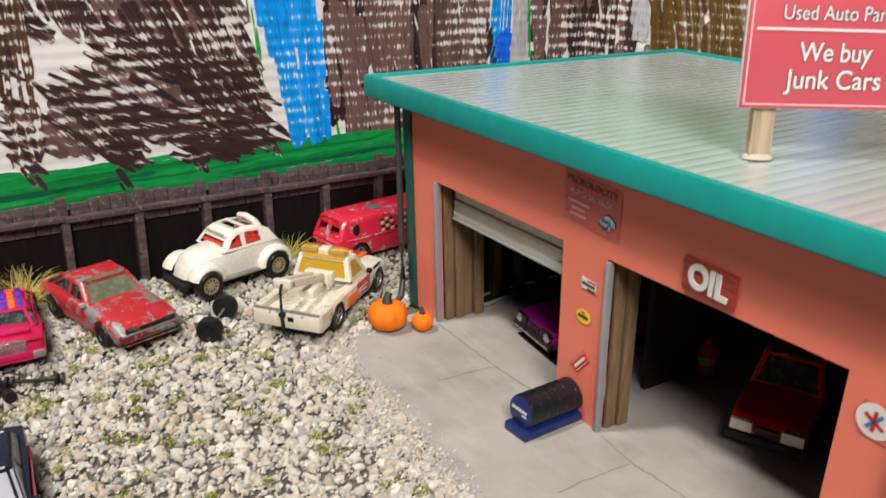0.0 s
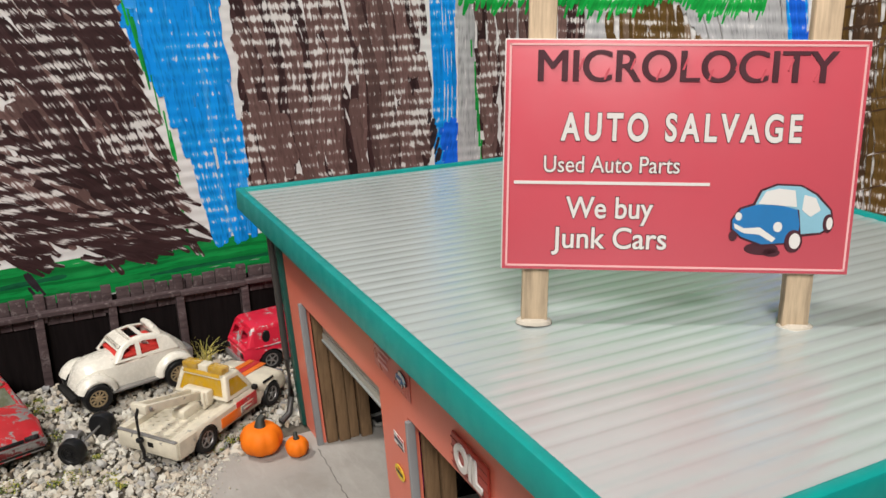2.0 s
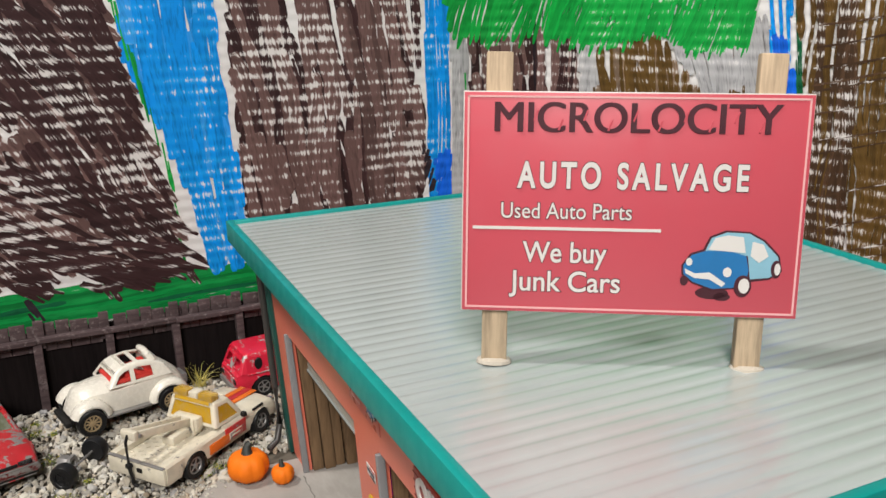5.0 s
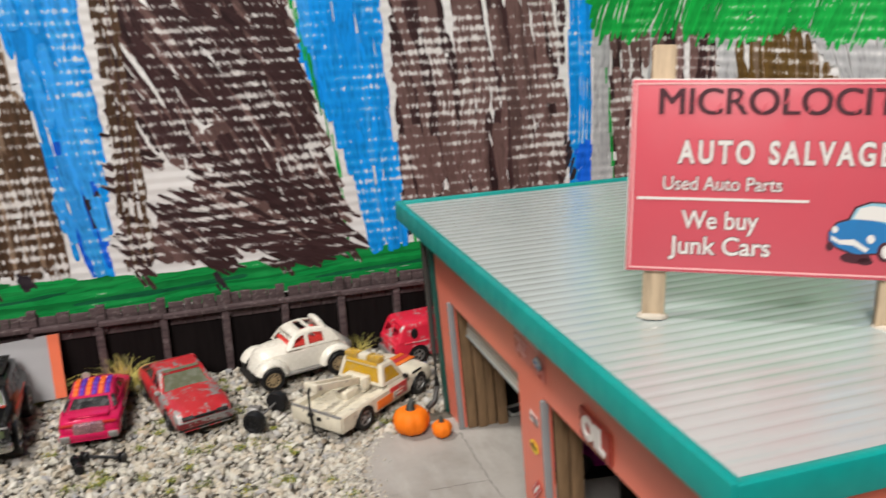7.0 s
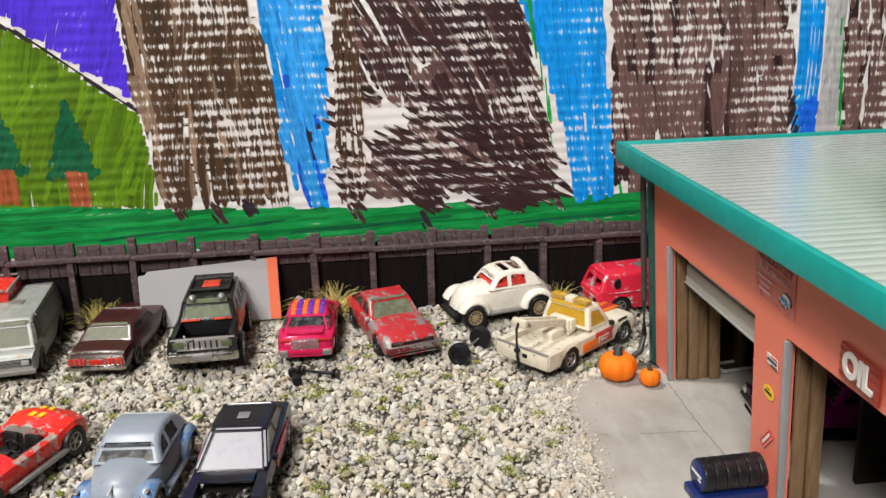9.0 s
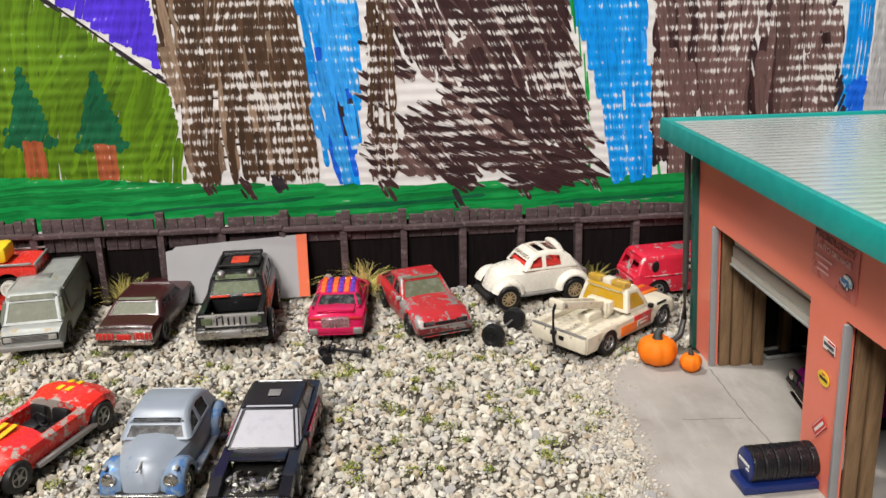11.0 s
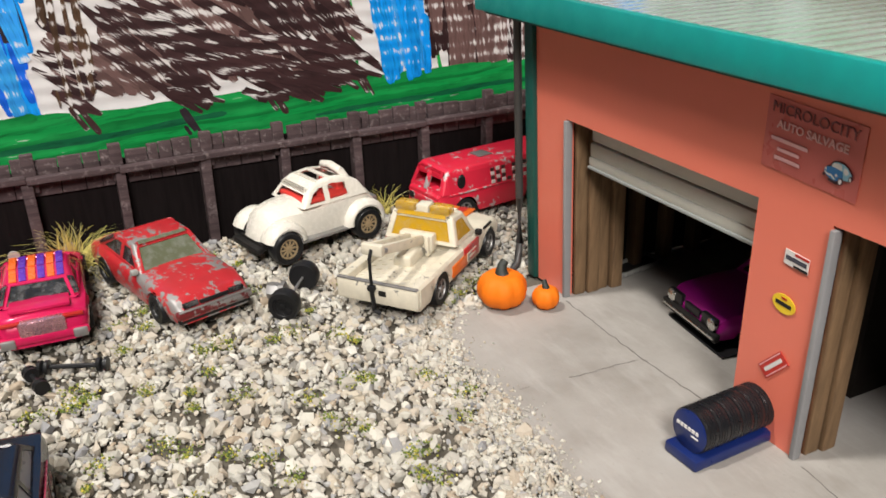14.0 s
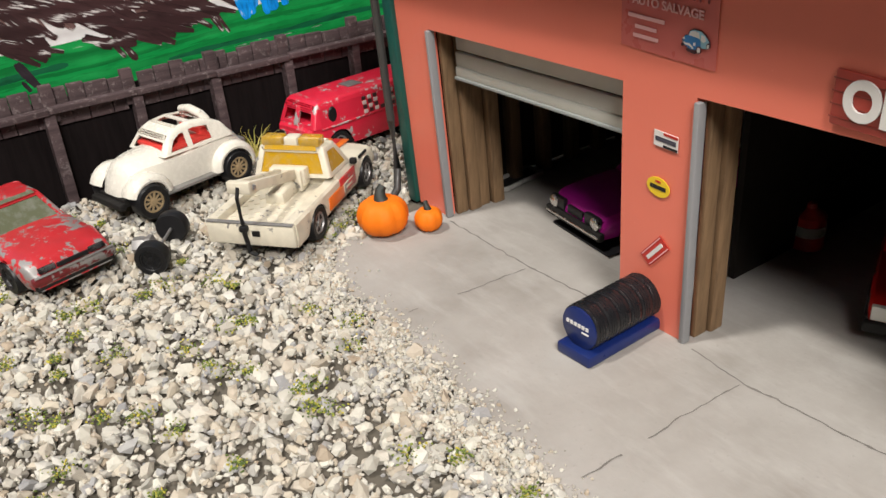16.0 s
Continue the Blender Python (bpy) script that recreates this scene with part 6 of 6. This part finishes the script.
for y, z, kind in ((188.0, 53.2, 0), (189.6, 41.0, 1), (189.8, 23.2, 2), (91.4, 55.2, 3)):
    st = thing("sticker", ("small white sticker with black and red bars on the wall", "small yellow oval sticker with dark bars on the wall", "small tilted red sticker with pale bars on the wall", "round white sticker with red and blue strokes on the wall")[kind], "sticker", on_wall(y, z) @ (Matrix.Rotation(radians(-52), 4, "Y") if kind == 2 else Matrix()))
    bm = bmesh.new()
    if kind == 0:
        box(bm, (0, -0.25, 0), (6.8, 0.2, 3.8))
        part("backing", bm, SIGN_WHITE, st, smooth=0)
        part("bar", boxed((0, -0.4, 0), (5.8, 0.1, 1.1)), simple("ink_black_print", (0.05, 0.05, 0.07), 0.5), st, smooth=0)
        part("bar", boxed((1.4, -0.4, 1.5), (4.0, 0.1, 0.6)), TAIL_RED, st, smooth=0)
        part("bar", boxed((1.4, -0.4, -1.5), (4.0, 0.1, 0.6)), BLACK, st, smooth=0)
    elif kind == 1:
        flat_shape(bm, oval(0, 0, 3.4, 2.5, 24), -0.35)
        part("backing", recalc(bm), simple("sticker_yellow", (0.80, 0.55, 0.02), 0.4), st, smooth=0)
        part("bar", boxed((0, -0.45, 0), (4.6, 0.1, 1.0)), BLACK, st, smooth=0)
        part("bar", boxed((0, -0.45, 1.5), (1.6, 0.1, 0.5)), TAIL_RED, st, smooth=0)
    elif kind == 2:
        box(bm, (0, -0.25, 0), (9.6, 0.2, 4.0))
        part("backing", bm, simple("sticker_red", (0.50, 0.03, 0.02), 0.4), st, smooth=0)
        part("bar", boxed((0, -0.4, 0), (7.2, 0.1, 1.0)), SIGN_WHITE, st, smooth=0)
        for zz in (-1.6, 1.6):
            part("edge_bar", boxed((0, -0.4, zz), (8.8, 0.1, 0.25)), SIGN_PINK, st, smooth=0)
    else:
        flat_shape(bm, oval(0, 0, 4.6, 4.6, 28), -0.35)
        part("backing", recalc(bm), SIGN_WHITE, st, smooth=0)
        part("rim_shade", boxed((1.6, -0.2, 0), (9.5, 0.15, 9.5), 0.0), POSTER, st, smooth=0)
        for a, mt in ((0.5, TAIL_RED), (-0.9, PRINT_BLUE), (1.6, TAIL_RED)):
            part("stroke", boxed((0, -0.5, 0), (5.6, 0.1, 0.9), 0, Matrix.Rotation(a, 4, "Y")), mt, st, smooth=0)

# ---- pumpkins ----
def pumpkin(x, y, r, h, turn, label):
    root = thing("pumpkin", label, "pumpkin", pose(x, y, 0.0, 0, 0, turn))
    bm = bmesh.new()
    rings = []
    for i in range(15):
        t = -math.pi / 2 + math.pi * i / 14
        ring = []
        for k in range(48):
            a = 2 * math.pi * k / 48
            rib = 1 - 0.085 * (abs(math.cos(a * 3.5 + 0.3)) ** 6) * math.cos(t) ** 0.5 if math.cos(t) > 0 else 1
            dip = 1 - 0.16 * math.exp(-((t - math.pi / 2) / 0.45) ** 2)
            wob = 1 + 0.03 * noise.noise((math.cos(a) * 1.5, math.sin(a) * 1.5, t + turn))
            rr = r * max(0.02, math.cos(t)) ** 0.8 * rib * wob
            ring.append((rr * math.cos(a), rr * math.sin(a), h / 2 + h / 2 * math.sin(t) * dip))
        rings.append(ring)
    loft(bm, rings, True)
    part("fruit", recalc(bm), PUMPKIN, root, smooth=70)
    bm = bmesh.new()
    tube(bm, [(0, 0, h * 0.82), (0.02 * r, 0.06 * r, h * 0.98), (0.12 * r, 0.1 * r, h * 1.12), (0.26 * r, 0.08 * r, h * 1.2)], [r * 0.34, r * 0.24, r * 0.19, r * 0.17], 9)
    part("stem", bm, STEM, root, "stubby dark clay stem")


pumpkin(0.1505, 0.2848, 8.6, 13.0, 20, "large orange clay pumpkin with a dark stem")
pumpkin(0.1625, 0.2762, 4.7, 8.2, 75, "small orange clay pumpkin with a dark stem")

# ---- tyre rack ----
rack = thing("tyre_rack", "row of black tyres lying on a blue plastic base", "tyre rack", pose(0.1618, 0.1925, 0.0, 0, 0, 2))
part("base", boxed((0, 0, 1.7), (29.5, 11.0, 3.2), 0.6), BLUE_BASE, rack)
for k in range(7):
    bm = bmesh.new()
    x0 = -12.2 + 3.95 * k
    lathe(bm, [(4.2, 0), (6.0, 0), (6.35, 0.25), (6.45, 0.7), (6.25, 0.8), (6.25, 1.0), (6.45, 1.1), (6.45, 1.5), (6.25, 1.6), (6.25, 1.8), (6.45, 1.9), (6.45, 2.3), (6.25, 2.4), (6.25, 2.6), (6.45, 2.7), (6.45, 3.3), (6.35, 3.7), (6.0, 3.93), (4.2, 3.93)], Matrix.Translation((x0, 0, 8.5)) @ Matrix.Rotation(math.pi / 2, 4, "Y") @ Matrix.Diagonal((0.93, 0.93, 1, 1)), 36)
    part("tyre", recalc(bm), RUBBER, rack)
bm = bmesh.new()
lathe(bm, [(6.0, 0.3), (6.0, -0.2), (5.8, -0.35), (0.05, -0.35)], Matrix.Translation((-12.3, 0, 8.5)) @ Matrix.Rotation(math.pi / 2, 4, "Y") @ Matrix.Diagonal((0.93, 0.93, 1, 1)), 36)
end = part("end_disc", recalc(bm), BLUE_BASE, rack, "blue end disc with a pale bar of writing")
for k in range(6):
    part("writing_bar", boxed((-12.75, 3.6 - 1.28 * k, 9.3), (0.2, 0.85, 0.95)), SIGN_WHITE, end, smooth=0)
part("writing_bar", boxed((-12.75, -2.2, 7.8), (0.2, 2.2, 0.4)), SIGN_WHITE, end, smooth=0)
bm = bmesh.new()
box(bm, (15.6, 0, 8.4), (0.8, 8, 8), 0.3)
part("rack_end", bm, BLUE_BASE, rack)

# ---- loose axles ----
def loose_axle(x, y, z, heading, gap, r, w, label, tilt=0.0, rim=METAL):
    ax = thing("loose_axle", label, "axle", pose(x, y, z, tilt, 0, heading))
    bm = bmesh.new()
    tube(bm, [(0, -gap / 2, r), (0, gap / 2, r)], 0.5, 8)
    part("rod", bm, METAL, ax)
    for s in (1, -1):
        wheel(ax, 0, s * gap / 2, r, w, BLACK)
    return ax


loose_axle(0.0885, 0.3185, 0.001, -35, 22, 5.3, 4.8, "pair of black toy wheels on a bare axle in gravel")
bm = bmesh.new()
lathe(bm, [(1.6, -3), (2.9, -3), (3.0, 0), (2.5, 1), (3.4, 1.4), (3.4, 3), (1.9, 3), (1.7, 0)], Matrix.Translation((0, 0, 3.2)) @ Matrix.Rotation(math.pi / 2, 4, "X"), 6)
thing("metal_nut", "dull steel threaded nut lying in the gravel", "nut", pose(0.0835, 0.3235, 0.0015, 0, 0, 55), bm=recalc(bm), mat=METAL)
for x, y, h, g in ((0.0165, 0.3065, 68, 17), (0.006, 0.3035, 15, 9)):
    ax = thing("loose_axle", "small black bare axle scrap in the gravel", "axle", pose(x, y, 0.002, 0, 0, h))
    bm = bmesh.new()
    tube(bm, [(0, -g / 2, 1.6), (0, g / 2, 1.9)], 0.75, 8)
    part("rod", bm, BLACK, ax)
    for s in (1, -1):
        bm = bmesh.new()
        lathe(bm, [(0.8, -1.6), (2.1, -1.5), (2.3, -0.5), (1.3, 0), (2.2, 0.6), (2.2, 1.5), (0.8, 1.6)], Matrix.Translation((0, s * g / 2, 1.8)) @ Matrix.Rotation(math.pi / 2, 4, "X"), 14)
        part("hub", recalc(bm), BLACK, ax)

# ---- leaning card, bay tools ----
bm = bmesh.new()
pts = [(-36, 0), (36, 0), (36.5, 33.5), (-31, 30.2), (-32.5, 28.6), (-36, 28.0)]
f = bm.faces.new([bm.verts.new((x, 0, z)) for x, z in pts])
r = bmesh.ops.extrude_face_region(bm, geom=[f])
bmesh.ops.translate(bm, vec=(0, 0.7, 0), verts=[g for g in r["geom"] if isinstance(g, bmesh.types.BMVert)])
card = thing("card_scrap", "torn grey card with orange edge leaning on the fence", "card", pose(-0.0420, 0.3785, 0.0025, -11, 0, 2))
part("sheet", recalc(bm), CARD_GREY, card, smooth=0)
part("edge_strip", boxed((33.6, -0.3, 16.9), (5.4, 0.6, 33.0)), CARD_ORANGE, card, "bright orange end strip", smooth=0)

drum = thing("oil_can", "red can with a pale band standing in the bay", "can", pose(0.2385, 0.1895, 0.0))
bm = bmesh.new()
lathe(bm, [(0.1, 0), (4.6, 0), (4.8, 0.6), (4.6, 1.2), (4.5, 9.5), (4.7, 10), (4.2, 10.8), (1.6, 12.5), (1.4, 14.0), (0.1, 14.2)], seg=24)
part("can", recalc(bm), simple("can_red", (0.42, 0.02, 0.015), 0.4, 0, 0.2, 300, 0.1), drum)
bm = bmesh.new()
lathe(bm, [(4.62, 4.2), (4.75, 4.3), (4.72, 7.4), (4.6, 7.5)], seg=24)
part("band", recalc(bm), LAMP_GREY, drum)
tray = thing("drip_tray", "thin pale metal frame lying on the bay floor", "tray", pose(0.208, 0.2865, 0.0005, 0, 0, 8))
for c, s in (((0, 4, 0.9), (20, 1, 1.6)), ((0, -4, 0.9), (20, 1, 1.6)), ((-10, 0, 0.9), (1, 8, 1.6)), ((10, 0, 0.9), (1, 8, 1.6))):
    part("frame_bar", boxed(c, s, 0.2), LAMP_GREY, tray)
part("tray_floor", boxed((0, 0, 0.3), (19, 8, 0.4)), BLACK, tray, smooth=0)
# thin black sheet laid as the cast shadow beneath the magenta car
shadow_sheet = thing("car_shadow_sheet", "black sheet standing in for the magenta car's shadow", "mat", pose(0.225, 0.2325, 0.0006, 0, 0, -8), bm=boxed((0, 0, 0.15), (66, 29, 0.4), 0.1), mat=BLACK)


# ---- dry grass tufts, moss and gravel ----
def tuft(x, y, blades, height, spread, label, mat, seed):
    rnd = random.Random(seed)
    bm = bmesh.new()
    for _ in range(blades):
        a, lean_ = rnd.uniform(0, 2 * math.pi), abs(rnd.gauss(0, spread))
        l = height * rnd.uniform(0.55, 1.1)
        bx0, by0 = rnd.gauss(0, 1.6), rnd.gauss(0, 1.2)
        prev = None
        for i in range(5):
            t = i / 4
            px = bx0 + math.cos(a) * math.sin(lean_) * l * t * (0.5 + 0.6 * t) + 1.2 * math.sin(5 * t + 7 * a) * t
            py = by0 + math.sin(a) * math.sin(lean_) * l * t * 0.6
            pz = l * t * math.cos(lean_ * t) * (1 - 0.28 * t * t)
            w = 0.22 * (1 - 0.75 * t)
            cur = (bm.verts.new((px - w * math.sin(a + 0.8), py + w * math.cos(a + 0.8), pz)), bm.verts.new((px + w * math.sin(a + 0.8), py - w * math.cos(a + 0.8), pz)))
            if prev:
                bm.faces.new((prev[0], prev[1], cur[1], cur[0]))
            prev = cur
    thing("grass_tuft", label, "grass", pose(x, y, 0.0008), kind="stuff", bm=bm, mat=mat, smooth=0)


tuft(0.0225, 0.3755, 260, 30, 1.1, "straw-yellow dry grass tuft against the fence", STRAW, 1)
tuft(-0.0985, 0.3735, 140, 28, 0.55, "straw-yellow dry grass tuft against the fence", STRAW, 2)
tuft(0.147, 0.380, 48, 18, 0.85, "thin green-yellow grass tuft behind the white car", STRAW, 3)


def heap(name, label, category, n, mat, place, size, seed, flat=0.72):
    """Many small rough stones in one mesh: place(rng) gives (x, y, z) in mm."""
    rng = np.random.default_rng(seed)
    b = bmesh.new()
    bmesh.ops.create_icosphere(b, subdivisions=1, radius=1)
    b.verts.ensure_lookup_table()
    base_v = np.array([v.co[:] for v in b.verts])
    base_f = np.array([[v.index for v in f.verts] for f in b.faces])
    b.free()
    shapes = []
    for _ in range(14):
        v = base_v * (1 + rng.uniform(-0.28, 0.28, (len(base_v), 1)))
        # chop flat faces into the stone
        for _k in range(4):
            d = rng.normal(size=3)
            d /= np.linalg.norm(d)
            over = np.maximum(v @ d - rng.uniform(0.45, 0.7), 0)
            v = v - over[:, None] * d
        shapes.append(v)
    V, F = [], []
    at = 0
    for i in range(n):
        p = place(rng)
        if p is None:
            continue
        s = size(rng) * np.array([1.0, rng.uniform(0.6, 0.95), rng.uniform(0.5, 0.8) * flat / 0.72])
        q = rng.normal(size=4)
        q /= np.linalg.norm(q)
        w, x, y, z = q * np.array([1.0, 0.45, 0.45, 1.0]) / np.linalg.norm(q * np.array([1.0, 0.45, 0.45, 1.0]))
        rot = np.array([[1 - 2 * (y * y + z * z), 2 * (x * y - z * w), 2 * (x * z + y * w)], [2 * (x * y + z * w), 1 - 2 * (x * x + z * z), 2 * (y * z - x * w)], [2 * (x * z - y * w), 2 * (y * z + x * w), 1 - 2 * (x * x + y * y)]])
        V.append((shapes[rng.integers(14)] * s) @ rot.T + np.array(p))
        F.append(base_f + at)
        at += len(base_v)
    me = bpy.data.meshes.new(name)
    me.from_pydata((np.concatenate(V) * MM).tolist(), [], np.concatenate(F).tolist())
    me.materials.append(mat)
    return tagged(new(name, me), label, category, "", "stuff")


def yard(rng):
    x, y = rng.uniform(-300, 175), rng.uniform(95, 386)
    if y < 286 and x > slab_edge(y) - 0.5:
        return None
    if x > 150 and y < 302:
        return None
    return x, y


def place_big(rng):
    p = yard(rng)
    return p and (p[0], p[1], rng.uniform(-0.9, 0.9))


def place_small(rng):
    p = yard(rng)
    return p and (p[0], p[1], rng.uniform(-0.5, 1.0))


heap("gravel", "pale grey and tan crushed gravel covering the yard", "gravel", 22000, STONE, place_big, lambda r: 1.35 + 1.75 * r.random() ** 1.9, 3)
heap("grit", "fine pale grit between the gravel stones", "gravel", 30000, STONE, place_small, lambda r: 0.5 + 0.6 * r.random(), 4)


def place_spill(rng):
    y = rng.uniform(95, 288)
    return (slab_edge(y) + abs(rng.normal(0, 3.2)) - 0.5, y, 0.15)


heap("grit", "stray grit spilled on the slab's edge", "gravel", 900, STONE, place_spill, lambda r: 0.25 + 0.75 * r.random() ** 3, 6)


def place_band(rng):
    y = rng.uniform(95, 288)
    return (slab_edge(y) - abs(rng.normal(0, 9.0)), y, rng.uniform(-0.2, 1.2))


heap("grit", "finer grit where the gravel meets the slab", "gravel", 5200, STONE, place_band, lambda r: 0.45 + 0.8 * r.random() ** 2, 7)


def place_behind(rng):
    x, y = rng.uniform(175, 330), rng.uniform(304, 386)
    return (x, y, rng.uniform(-0.8, 0.8))


heap("gravel", "pale gravel strip behind the garage", "gravel", 3000, STONE, place_behind, lambda r: 1.2 + 1.0 * r.random() ** 2, 8)

rnd = np.random.default_rng(12)
clumps = []
while len(clumps) < 290:
    x, y = rnd.uniform(-220, 128), rnd.uniform(140, 384)
    if y > 286 or x < slab_edge(y) - 4:
        clumps.append((x, y, rnd.uniform(1.4, 4.6)))
clumps += [(142, 298, 5), (150, 303, 5), (136, 296, 4), (157, 304, 5), (131, 300, 3)]


def place_moss(rng):
    x, y, r = clumps[rng.integers(len(clumps))]
    return (x + rng.normal(0, r * 0.5), y + rng.normal(0, r * 0.5), 1.2 + abs(rng.normal(0, 0.6)))


heap("moss", "green and yellow moss flock among the stones", "moss", 19000, MOSS, place_moss, lambda r: 0.22 + 0.3 * r.random(), 9)
